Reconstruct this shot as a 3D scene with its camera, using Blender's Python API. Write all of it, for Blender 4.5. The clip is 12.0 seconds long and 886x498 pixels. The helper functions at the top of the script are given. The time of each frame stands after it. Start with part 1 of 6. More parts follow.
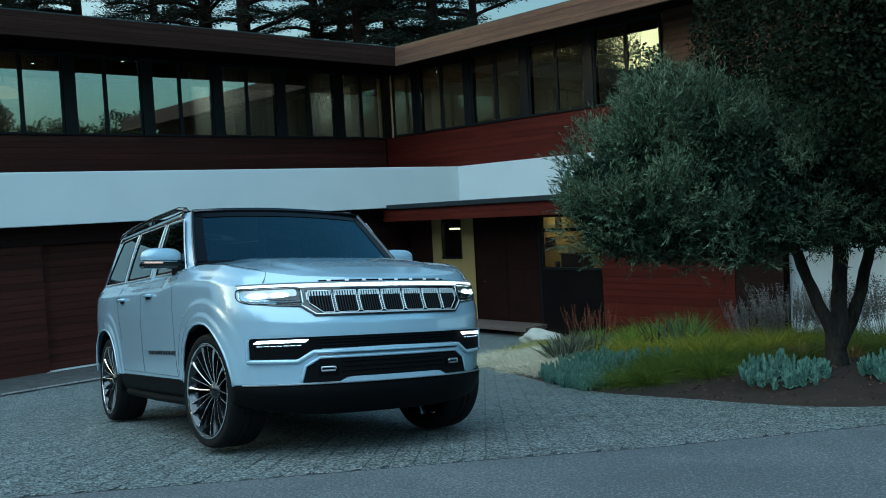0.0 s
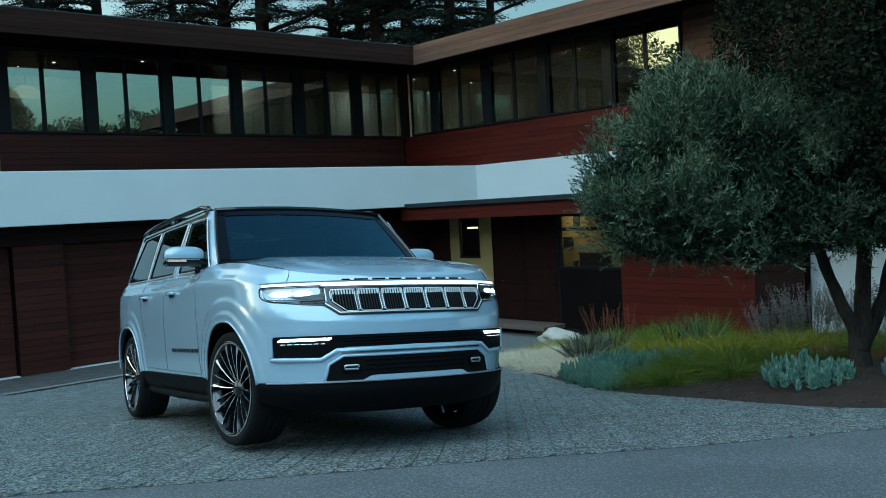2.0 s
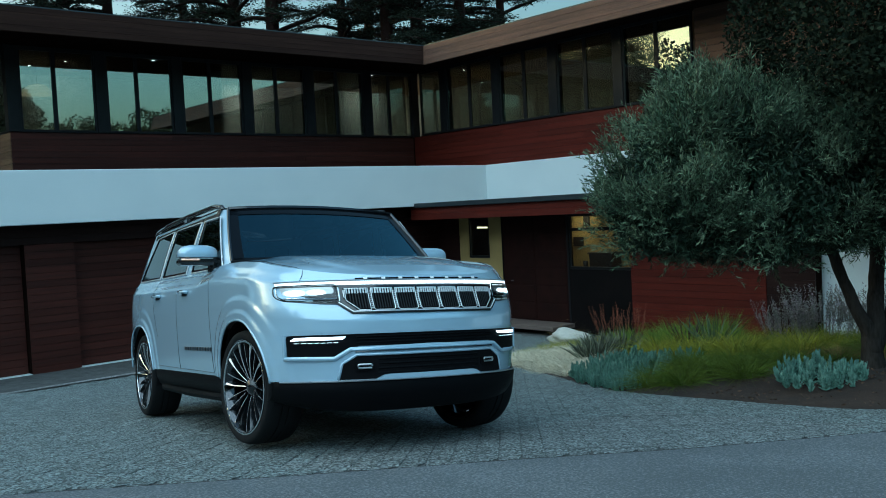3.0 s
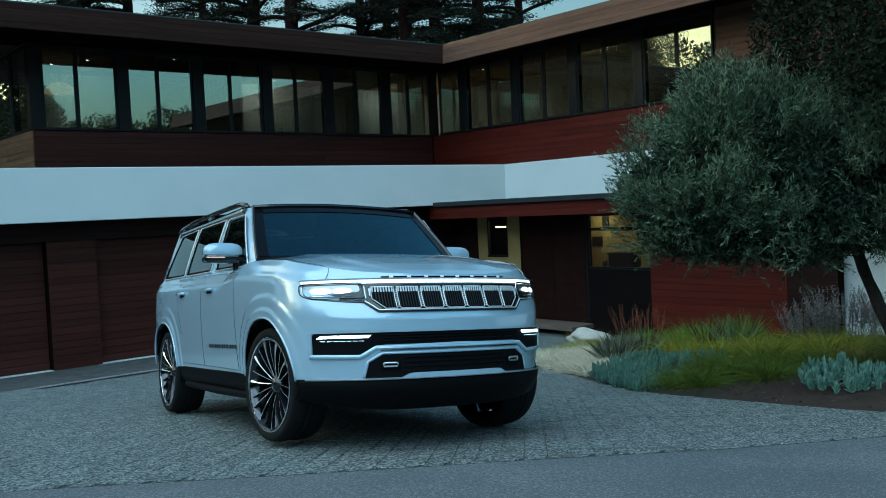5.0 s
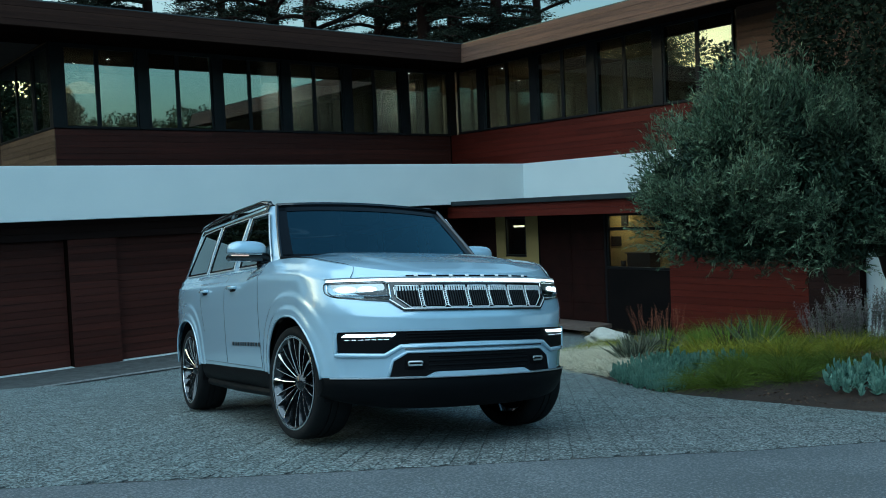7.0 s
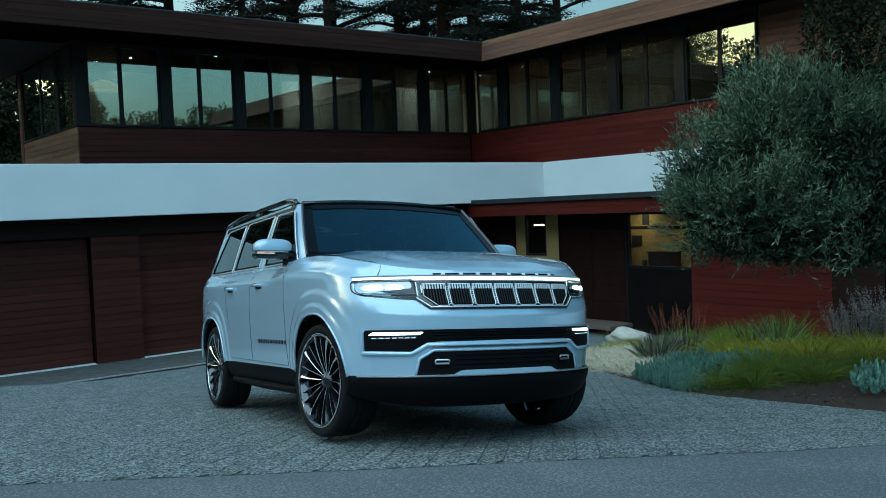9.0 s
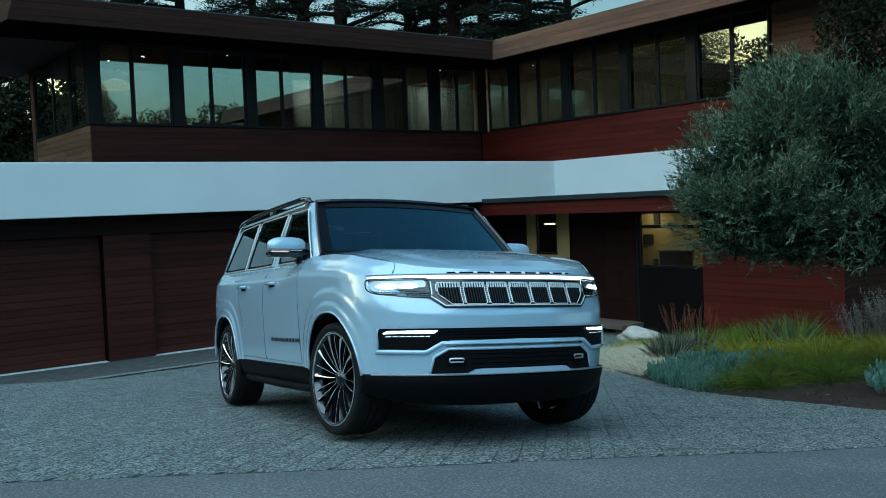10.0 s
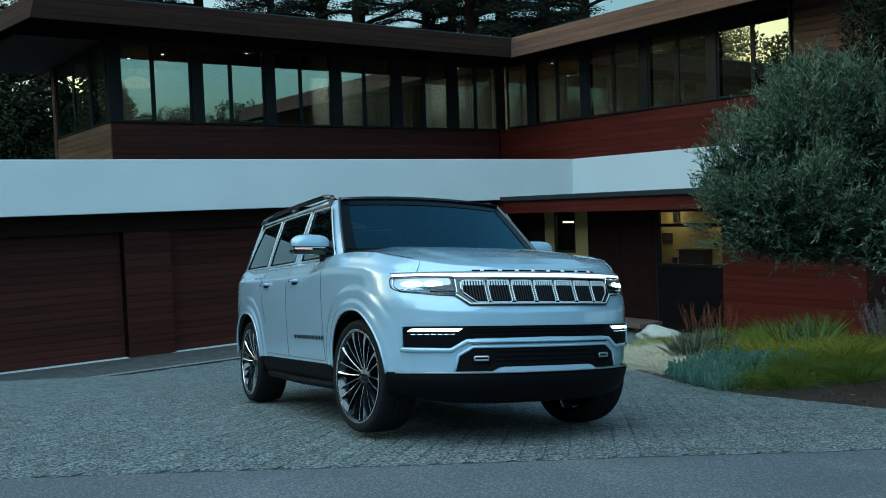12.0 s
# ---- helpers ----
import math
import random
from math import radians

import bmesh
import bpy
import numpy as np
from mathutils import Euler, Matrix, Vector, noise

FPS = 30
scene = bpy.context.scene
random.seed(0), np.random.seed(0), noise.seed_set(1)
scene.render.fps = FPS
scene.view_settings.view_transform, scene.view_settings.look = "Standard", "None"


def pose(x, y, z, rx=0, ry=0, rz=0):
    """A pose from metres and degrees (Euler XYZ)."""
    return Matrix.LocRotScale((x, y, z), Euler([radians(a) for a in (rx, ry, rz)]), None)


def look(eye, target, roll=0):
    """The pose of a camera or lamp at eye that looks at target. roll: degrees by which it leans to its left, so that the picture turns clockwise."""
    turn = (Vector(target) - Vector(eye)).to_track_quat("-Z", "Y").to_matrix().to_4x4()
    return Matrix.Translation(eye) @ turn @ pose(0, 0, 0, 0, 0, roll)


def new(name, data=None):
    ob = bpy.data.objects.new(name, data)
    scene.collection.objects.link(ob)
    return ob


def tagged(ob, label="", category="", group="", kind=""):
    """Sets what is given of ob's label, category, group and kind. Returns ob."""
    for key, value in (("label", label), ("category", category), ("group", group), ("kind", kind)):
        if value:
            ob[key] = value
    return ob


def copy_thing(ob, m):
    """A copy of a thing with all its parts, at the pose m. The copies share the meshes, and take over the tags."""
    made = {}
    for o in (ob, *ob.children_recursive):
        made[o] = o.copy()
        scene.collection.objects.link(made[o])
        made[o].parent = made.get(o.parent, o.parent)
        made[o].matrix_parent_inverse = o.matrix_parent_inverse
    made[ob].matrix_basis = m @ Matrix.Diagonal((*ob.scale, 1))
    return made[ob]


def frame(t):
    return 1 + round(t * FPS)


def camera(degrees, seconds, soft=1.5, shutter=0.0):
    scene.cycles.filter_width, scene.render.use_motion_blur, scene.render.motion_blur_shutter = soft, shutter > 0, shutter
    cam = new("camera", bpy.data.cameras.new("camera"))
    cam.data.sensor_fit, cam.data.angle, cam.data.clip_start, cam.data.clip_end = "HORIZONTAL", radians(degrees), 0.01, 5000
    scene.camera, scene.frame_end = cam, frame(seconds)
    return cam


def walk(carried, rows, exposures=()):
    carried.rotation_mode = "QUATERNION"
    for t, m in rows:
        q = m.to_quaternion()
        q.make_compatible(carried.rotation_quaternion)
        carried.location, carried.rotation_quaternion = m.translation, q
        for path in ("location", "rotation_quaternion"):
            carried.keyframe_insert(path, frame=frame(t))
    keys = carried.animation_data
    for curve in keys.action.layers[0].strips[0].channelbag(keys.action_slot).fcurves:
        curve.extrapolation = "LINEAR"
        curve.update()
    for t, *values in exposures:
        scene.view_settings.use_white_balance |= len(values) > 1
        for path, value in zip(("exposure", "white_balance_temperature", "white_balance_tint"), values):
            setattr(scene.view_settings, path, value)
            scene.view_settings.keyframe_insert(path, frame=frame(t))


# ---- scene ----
cam = camera(51.5, 12.0, soft=0.95)
PATH = [
    (0, (-3.9452, -5.6461, 1.6860), (2.763, 1.757, 1.251), -3.19),
    (0.5, (-3.9493, -5.6411, 1.6868), (2.734, 1.785, 1.250), -3.22),
    (1, (-3.9570, -5.6340, 1.6873), (2.694, 1.821, 1.250), -3.22),
    (1.5, (-3.9670, -5.6252, 1.6876), (2.645, 1.864, 1.251), -3.15),
    (2, (-3.9785, -5.6154, 1.6878), (2.597, 1.906, 1.252), -3.10),
    (2.5, (-3.9907, -5.6048, 1.6879), (2.550, 1.947, 1.252), -3.02),
    (3, (-4.0032, -5.5938, 1.6880), (2.503, 1.988, 1.253), -2.95),
    (5, (-4.0504, -5.5490, 1.6885), (2.321, 2.146, 1.254), -2.70),
    (5.5, (-4.0611, -5.5379, 1.6887), (2.279, 2.183, 1.255), -2.65),
    (6, (-4.0715, -5.5270, 1.6889), (2.234, 2.222, 1.255), -2.61),
    (6.5, (-4.0817, -5.5160, 1.6891), (2.190, 2.261, 1.255), -2.55),
    (7, (-4.0919, -5.5050, 1.6893), (2.145, 2.300, 1.254), -2.50),
    (9, (-4.1354, -5.4601, 1.6895), (1.949, 2.464, 1.247), -2.37),
    (9.5, (-4.1472, -5.4487, 1.6895), (1.896, 2.506, 1.242), -2.34),
    (10, (-4.1594, -5.4374, 1.6896), (1.842, 2.549, 1.238), -2.30),
    (10.5, (-4.1715, -5.4263, 1.6897), (1.789, 2.591, 1.234), -2.27),
    (11, (-4.1831, -5.4157, 1.6899), (1.737, 2.630, 1.229), -2.23),
    (11.5, (-4.1938, -5.4059, 1.6904), (1.692, 2.665, 1.225), -2.19),
    (12, (-4.2027, -5.3974, 1.6913), (1.658, 2.692, 1.223), -2.17),
]
walk(cam, [(t, look(eye, target, roll)) for t, eye, target, roll in PATH],
     exposures=[(0.0, 1.36, 4830, -13), (12.0, 1.36, 4830, -13)])

# ---- world and light: dusk, the sun just down; the bright half of the sky as one very wide soft sun ----
SUN_DIR = Vector((-0.52, -0.29, 0.80)).normalized()
world = bpy.data.worlds.new("dusk")
scene.world = world
world.use_nodes = True
wn = world.node_tree.nodes
wn.clear()
sky = wn.new("ShaderNodeTexSky")
sky.sky_type = "NISHITA"
sky.sun_disc = False
sky.sun_elevation = radians(5.0)
sky.sun_rotation = math.atan2(-0.58, 0.81)
sky.air_density, sky.dust_density, sky.ozone_density = 1.0, 4.5, 1.1
bg = wn.new("ShaderNodeBackground")
bg.inputs["Strength"].default_value = 0.15
wout = wn.new("ShaderNodeOutputWorld")
world.node_tree.links.new(sky.outputs[0], bg.inputs[0])
world.node_tree.links.new(bg.outputs[0], wout.inputs[0])
sun_data = bpy.data.lights.new("sun", "SUN")
sun_data.energy, sun_data.angle, sun_data.color = 0.90, radians(80), (1.0, 0.98, 0.95)
sun = new("sun", sun_data)
sun.matrix_world = look(SUN_DIR * 60, (0, 0, 0))


# ---- materials ----
def material(name, base, rough=0.6, metal=0.0, second=None, scale=6.0, fine=60.0, bump=0.0, bump_scale=80.0,
             stretch=(1, 1, 1), coat=0.0, rand=0.0, spec=0.5, contrast=(0.35, 0.65), island=False, rough_var=0.12, fine_mix=0.4, pebble=0.0):
    """A surface with broad and fine variation of its colour, uneven gloss and fine relief."""
    m = bpy.data.materials.new(name)
    m.use_nodes = True
    nt = m.node_tree
    n, l = nt.nodes, nt.links
    b = n["Principled BSDF"]
    b.inputs["Metallic"].default_value = metal
    b.inputs["Specular IOR Level"].default_value = spec
    b.inputs["Coat Weight"].default_value = coat
    b.inputs["Coat Roughness"].default_value = 0.03
    tc, mp = n.new("ShaderNodeTexCoord"), n.new("ShaderNodeMapping")
    mp.inputs["Scale"].default_value = stretch
    l.new(tc.outputs["Object"], mp.inputs["Vector"])
    if second is None:
        second = tuple(c * 0.78 for c in base)
    big, small = n.new("ShaderNodeTexNoise"), n.new("ShaderNodeTexNoise")
    big.inputs["Scale"].default_value, small.inputs["Scale"].default_value = scale, fine
    big.inputs["Detail"].default_value = 4
    small.inputs["Detail"].default_value = 3
    for t in (big, small):
        l.new(mp.outputs[0], t.inputs["Vector"])
    mixf = n.new("ShaderNodeMix")
    mixf.inputs[0].default_value = fine_mix
    if pebble > 0:         # grains of exposed aggregate in place of the broad variation
        vor, sep = n.new("ShaderNodeTexVoronoi"), n.new("ShaderNodeSeparateColor")
        vor.inputs["Scale"].default_value = pebble
        l.new(mp.outputs[0], vor.inputs["Vector"])
        l.new(vor.outputs["Color"], sep.inputs[0])
        l.new(sep.outputs[0], mixf.inputs[2])
    else:
        l.new(big.outputs[0], mixf.inputs[2])
    l.new(small.outputs[0], mixf.inputs[3])
    ramp = n.new("ShaderNodeMapRange")
    ramp.inputs[1].default_value, ramp.inputs[2].default_value = contrast
    l.new(mixf.outputs[0], ramp.inputs[0])
    col = n.new("ShaderNodeMix")
    col.data_type = "RGBA"
    col.inputs[6].default_value, col.inputs[7].default_value = (*base, 1), (*second, 1)
    l.new(ramp.outputs[0], col.inputs[0])
    out = col.outputs[2]
    if rand > 0:
        hsv = n.new("ShaderNodeHueSaturation")
        val = n.new("ShaderNodeMapRange")
        val.inputs[3].default_value, val.inputs[4].default_value = 1 - rand, 1 + rand
        if island:
            geo = n.new("ShaderNodeNewGeometry")
            l.new(geo.outputs["Random Per Island"], val.inputs[0])
        else:
            oi = n.new("ShaderNodeObjectInfo")
            l.new(oi.outputs["Random"], val.inputs[0])
        l.new(val.outputs[0], hsv.inputs["Value"])
        l.new(out, hsv.inputs["Color"])
        out = hsv.outputs[0]
    l.new(out, b.inputs["Base Color"])
    rr = n.new("ShaderNodeMapRange")
    rr.inputs[3].default_value, rr.inputs[4].default_value = max(rough - rough_var, 0.0), min(rough + rough_var, 1.0)
    l.new(small.outputs[0], rr.inputs[0])
    l.new(rr.outputs[0], b.inputs["Roughness"])
    if bump > 0:
        bn, bp = n.new("ShaderNodeTexNoise"), n.new("ShaderNodeBump")
        bn.inputs["Scale"].default_value, bn.inputs["Detail"].default_value = bump_scale, 4
        bp.inputs["Strength"].default_value, bp.inputs["Distance"].default_value = bump, 0.01
        l.new(mp.outputs[0], bn.inputs["Vector"])
        l.new(bn.outputs[0], bp.inputs["Height"])
        l.new(bp.outputs[0], b.inputs["Normal"])
    return m


def plain(name, base, rough=0.3, metal=0.0, coat=0.0, spec=0.5):
    m = bpy.data.materials.new(name)
    m.use_nodes = True
    b = m.node_tree.nodes["Principled BSDF"]
    b.inputs["Base Color"].default_value = (*base, 1)
    b.inputs["Roughness"].default_value, b.inputs["Metallic"].default_value = rough, metal
    b.inputs["Coat Weight"].default_value, b.inputs["Specular IOR Level"].default_value = coat, spec
    b.inputs["Coat Roughness"].default_value = 0.02
    return m


def glow(name, colour, strength):
    m = bpy.data.materials.new(name)
    m.use_nodes = True
    b = m.node_tree.nodes["Principled BSDF"]
    b.inputs["Base Color"].default_value = (0.8, 0.8, 0.8, 1)
    b.inputs["Emission Color"].default_value = (*colour, 1)
    b.inputs["Emission Strength"].default_value = strength
    return m


def pane_glass(name, tint, reflect, ior=1.5, mirror=(0.92, 0.97, 0.95)):
    """Coated window glass: part mirror, part clear."""
    m = bpy.data.materials.new(name)
    m.use_nodes = True
    n, l = m.node_tree.nodes, m.node_tree.links
    n.clear()
    out, mix = n.new("ShaderNodeOutputMaterial"), n.new("ShaderNodeMixShader")
    gl, tr = n.new("ShaderNodeBsdfGlossy"), n.new("ShaderNodeBsdfTransparent")
    gl.inputs["Roughness"].default_value = 0.01
    gl.inputs["Color"].default_value = (*mirror, 1)
    tr.inputs["Color"].default_value = (*tint, 1)
    f0 = ((ior - 1) / (ior + 1)) ** 2
    lw, pw, ad = n.new("ShaderNodeLayerWeight"), n.new("ShaderNodeMath"), n.new("ShaderNodeMath")
    lw.inputs["Blend"].default_value = 0.5
    pw.operation, ad.operation = "POWER", "MULTIPLY_ADD"
    pw.inputs[1].default_value = 5.0
    ad.inputs[1].default_value, ad.inputs[2].default_value = 1 - f0, f0 + reflect
    ad.use_clamp = True
    l.new(lw.outputs["Facing"], pw.inputs[0])
    l.new(pw.outputs[0], ad.inputs[0])
    l.new(ad.outputs[0], mix.inputs[0])
    l.new(tr.outputs[0], mix.inputs[1])
    l.new(gl.outputs[0], mix.inputs[2])
    l.new(mix.outputs[0], out.inputs[0])
    return m


M_ASPHALT = material("asphalt", (0.235, 0.254, 0.268), 0.85, second=(0.100, 0.111, 0.119), scale=1.2, fine=70, fine_mix=0.78, bump=0.7, bump_scale=150, contrast=(0.36, 0.52))
M_PAVER = material("paver_stone", (0.355, 0.415, 0.408), 0.8, second=(0.052, 0.059, 0.058), scale=9, fine=40, fine_mix=0.35, bump=1.0, bump_scale=90, rand=0.12, pebble=75, island=True, contrast=(0.14, 0.62))
M_PAVER_ONE = material("paver_stone_single", (0.375, 0.412, 0.405), 0.8, second=(0.052, 0.059, 0.058), scale=9, fine=40, fine_mix=0.35, bump=1.0, bump_scale=90, rand=0.12, pebble=75, contrast=(0.14, 0.62))
M_JOINT = material("joint_grit", (0.12, 0.124, 0.121), 0.95, second=(0.06, 0.062, 0.061), scale=5, fine=200, bump=0.8, bump_scale=200)
M_SOIL = material("bed_soil", (0.018, 0.011, 0.007), 0.95, second=(0.045, 0.027, 0.018), scale=4, fine=70, bump=1.0, bump_scale=60)
M_WHITE = material("white_render", (0.79, 0.84, 0.835), 0.8, second=(0.71, 0.765, 0.77), scale=0.6, fine=40, bump=0.12, bump_scale=90)
M_WOOD = material("red_cedar", (0.066, 0.020, 0.014), 0.55, second=(0.033, 0.013, 0.010), scale=2.0, fine=14, stretch=(0.25, 0.25, 6), bump=0.3, bump_scale=30, rand=0.22, spec=0.15)
M_WOOD_RED = material("red_stained_boards", (0.105, 0.017, 0.010), 0.5, second=(0.064, 0.011, 0.007), scale=2.0, fine=14, stretch=(0.25, 0.25, 6), bump=0.3, bump_scale=30, rand=0.18, spec=0.15)
# cedar facing west, the warm dusk glow put into its lighter tone
M_WOOD_GLOW = material("glow_side_cedar", (0.120, 0.064, 0.042), 0.6, second=(0.066, 0.038, 0.026), scale=2.0, fine=14, stretch=(0.25, 0.25, 6), bump=0.3, bump_scale=30, rand=0.15, spec=0.15)
# end wall cedar, made paler and yellower to carry the sunset glow
M_WOOD_END_GLOW = material("end_glow_cedar", (0.185, 0.118, 0.068), 0.6, second=(0.105, 0.064, 0.038), scale=2.0, fine=14, stretch=(0.25, 0.25, 6), bump=0.3, bump_scale=30, rand=0.2, spec=0.15)
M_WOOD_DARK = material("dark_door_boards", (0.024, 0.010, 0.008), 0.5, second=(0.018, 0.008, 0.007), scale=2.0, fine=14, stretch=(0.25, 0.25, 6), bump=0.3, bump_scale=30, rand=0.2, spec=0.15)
# fascia boards darkened in colour for the side turned from the western glow
M_WOOD_DIM = material("dim_fascia_boards", (0.034, 0.019, 0.014), 0.8, second=(0.019, 0.011, 0.009), scale=2.0, fine=14, stretch=(0.25, 0.25, 6), bump=0.3, bump_scale=30, rand=0.2, spec=0.04)
M_FRAME = material("dark_bronze_frame", (0.013, 0.013, 0.014), 0.5, second=(0.009, 0.009, 0.010), spec=0.2, scale=3)
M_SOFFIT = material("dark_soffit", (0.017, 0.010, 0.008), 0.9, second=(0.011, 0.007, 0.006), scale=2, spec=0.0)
M_CEIL = material("cedar_ceiling", (0.26, 0.17, 0.10), 0.6, second=(0.19, 0.12, 0.07), scale=2.0, fine=14, stretch=(0.25, 6, 1), spec=0.2)
M_ROOF = material("roof_gravel", (0.10, 0.09, 0.085), 0.9, scale=4, fine=90, bump=0.5)
M_METAL_EDGE = material("dark_metal_edging", (0.05, 0.06, 0.065), 0.45, metal=0.6, scale=3)
M_INTERIOR = material("interior_plaster", (0.50, 0.46, 0.39), 0.8, second=(0.43, 0.39, 0.33), scale=1.0)
M_OCHRE = material("ochre_plaster", (0.42, 0.30, 0.11), 0.8, second=(0.34, 0.24, 0.085), scale=1.2)
M_INT_FLOOR = material("interior_floor", (0.12, 0.07, 0.045), 0.5, scale=2)
M_DARK = material("dark_furnishing", (0.02, 0.018, 0.016), 0.6, scale=3)
M_GLASS = pane_glass("window_glass", (0.55, 0.58, 0.56), 0.21, mirror=(0.84, 0.98, 0.95))
M_GLASS_CLEAR = pane_glass("entry_glass", (0.8, 0.8, 0.76), 0.06)
M_LAMP = glow("downlight_glow", (1.0, 0.82, 0.6), 14.0)
M_TUBE = glow("tube_glow", (1.0, 0.72, 0.4), 1.3)


# ---- mesh helpers ----
def link(name, bm, mat, parent=None, label="", smooth=False):
    me = bpy.data.meshes.new(name)
    bm.normal_update()
    bm.to_mesh(me)
    bm.free()
    if smooth:
        me.shade_smooth()
        if smooth is not True:
            me.set_sharp_from_angle(angle=radians(smooth))
    if mat:
        me.materials.append(mat)
    ob = new(name, me)
    ob.parent = parent
    if label:
        ob["label"] = label
    return ob


def part(name, bm, mat, parent, label="", smooth=False):
    return link(name, bm, mat, parent, label, smooth)


def empty(name, m=Matrix(), label="", category="", group="", kind=""):
    e = new(name)
    e.empty_display_size = 0.2
    e.matrix_world = m
    return tagged(e, label, category, group, kind)


def box(bm, x0, x1, y0, y1, z0, z1, bevel=0.0):
    r = bmesh.ops.create_cube(bm, size=1.0)
    for v in r["verts"]:
        v.co = Vector(((x0 + x1) / 2 + v.co.x * (x1 - x0), (y0 + y1) / 2 + v.co.y * (y1 - y0), (z0 + z1) / 2 + v.co.z * (z1 - z0)))
    if bevel > 0:
        es = {e for v in r["verts"] for e in v.link_edges}
        bmesh.ops.bevel(bm, geom=list(es), offset=bevel, segments=1, affect="EDGES")
    return bm


def boxed(*a, bevel=0.0):
    return box(bmesh.new(), *a, bevel=bevel)


def tube(bm, pts, radii, n=8, closed=False, cap=True):
    """A round bar along points; radii: one, or one a point."""
    pts = [Vector(p) for p in pts]
    if not hasattr(radii, "__len__"):
        radii = [radii] * len(pts)
    rings, up = [], None
    k = len(pts)
    for i, p in enumerate(pts):
        if closed:
            d = pts[(i + 1) % k] - pts[i - 1]
        else:
            d = pts[min(i + 1, k - 1)] - pts[max(i - 1, 0)]
        d.normalize()
        if up is None:
            up = d.orthogonal().normalized()
        up = (up - d * up.dot(d)).normalized()
        side = d.cross(up)
        rings.append([bm.verts.new(p + (up * math.cos(a) + side * math.sin(a)) * radii[i]) for a in [2 * math.pi * j / n for j in range(n)]])
    for i in range(k if closed else k - 1):
        a, b = rings[i], rings[(i + 1) % k]
        for j in range(n):
            bm.faces.new((a[j], a[(j + 1) % n], b[(j + 1) % n], b[j]))
    if cap and not closed:
        bm.faces.new(rings[0][::-1])
        bm.faces.new(rings[-1])
    return bm


def from_grid(rows, closed=False):
    """A sheet through rows of points."""
    bm = bmesh.new()
    vs = [[bm.verts.new(p) for p in r] for r in rows]
    for i in range(len(vs) - 1):
        m = len(vs[i])
        for j in range(m if closed else m - 1):
            q = (vs[i][j], vs[i][(j + 1) % m], vs[i + 1][(j + 1) % m], vs[i + 1][j])
            bm.faces.new(q)
    return bm


def smoothstep(a, b, v):
    u = min(max((v - a) / (b - a), 0.0), 1.0)
    return u * u * (3 - 2 * u)


# ---- ground ----
def ground_z(x, y):
    """The drive falls away towards the house and lies level before the garage."""
    z = -(0.0931 * x + 0.0804 * y)
    z = z + (-1.54 - z) * smoothstep(8.5, 14.0, y) * (1 - smoothstep(9, 14, x))
    k, low, high = 0.12, -1.75, 1.15
    z = max(z, low) + k * math.log1p(math.exp(-abs(z - low) / k))
    return min(z, high) - k * math.log1p(math.exp(-abs(z - high) / k))


# ---- ground sheets ----
EDGE = [(-30.0, 13.4), (-2.58, -0.35), (-1.27, -1.07), (-0.16, -1.62), (0.89, -2.22), (2.47, -2.88), (6.0, -4.3), (14.0, -7.2)]
BED = [(9.2, 8.2), (7.36, 5.93), (6.11, 4.0), (5.08, 2.5), (4.25, 1.25), (3.95, 0.5), (3.80, -0.26), (3.66, -0.97), (3.54, -1.61),
       (3.53, -2.02), (3.68, -2.35), (4.4, -3.0), (6.0, -3.7), (9.0, -4.6), (13.0, -5.2), (13.8, -2.0), (13.8, 5.0), (13.0, 8.6)]


def edge_y(x):
    for (x0, y0), (x1, y1) in zip(EDGE, EDGE[1:]):
        if x <= x1:
            return y0 + (y1 - y0) * (x - x0) / (x1 - x0)
    return EDGE[-1][1]


def inside(poly, x, y):
    hit = False
    for (x0, y0), (x1, y1) in zip(poly, poly[1:] + poly[:1]):
        if (y0 > y) != (y1 > y) and x < x0 + (x1 - x0) * (y - y0) / (y1 - y0):
            hit = not hit
    return hit


def edge_distance(poly, x, y):
    best = 1e9
    for (x0, y0), (x1, y1) in zip(poly, poly[1:] + poly[:1]):
        dx, dy = x1 - x0, y1 - y0
        u = min(max(((x - x0) * dx + (y - y0) * dy) / (dx * dx + dy * dy), 0), 1)
        best = min(best, math.hypot(x - x0 - u * dx, y - y0 - u * dy))
    return best


def bed_z(x, y):
    d = edge_distance(BED, x, y)
    return ground_z(x, y) + 0.02 + 0.16 * smoothstep(0.0, 1.2, d) + 0.03 * noise.noise((x * 1.7, y * 1.7, 0.0)) * smoothstep(0, 0.4, d)


def axis(stops):
    out = []
    for a, b, n in stops:
        out += [a + (b - a) * i / n for i in range(n)]
    return out + [stops[-1][1]]


xs = axis([(-900, -120, 4), (-120, -30, 6), (-30, -8, 10), (-8, 18, 60), (18, 40, 8), (40, 120, 5), (120, 900, 4)])
ys = axis([(-900, -120, 4), (-120, -30, 6), (-30, -8, 10), (-8, 18, 60), (18, 40, 8), (40, 120, 5), (120, 900, 4)])
tagged(link("ground", from_grid([[(x, y, ground_z(x, y) - 0.05) for x in xs] for y in ys]), M_ASPHALT, smooth=True),
       "dark grey asphalt ground sloping down to the house", "ground", kind="structure")


def strip_sheet(x0, x1, nx, ny, ya, yb, lift):
    rows = []
    for j in range(ny + 1):
        row = []
        for i in range(nx + 1):
            x = x0 + (x1 - x0) * i / nx
            y = ya(x) + (yb(x) - ya(x)) * j / ny
            row.append((x, y, ground_z(x, y) + lift))
        rows.append(row)
    return from_grid(rows)


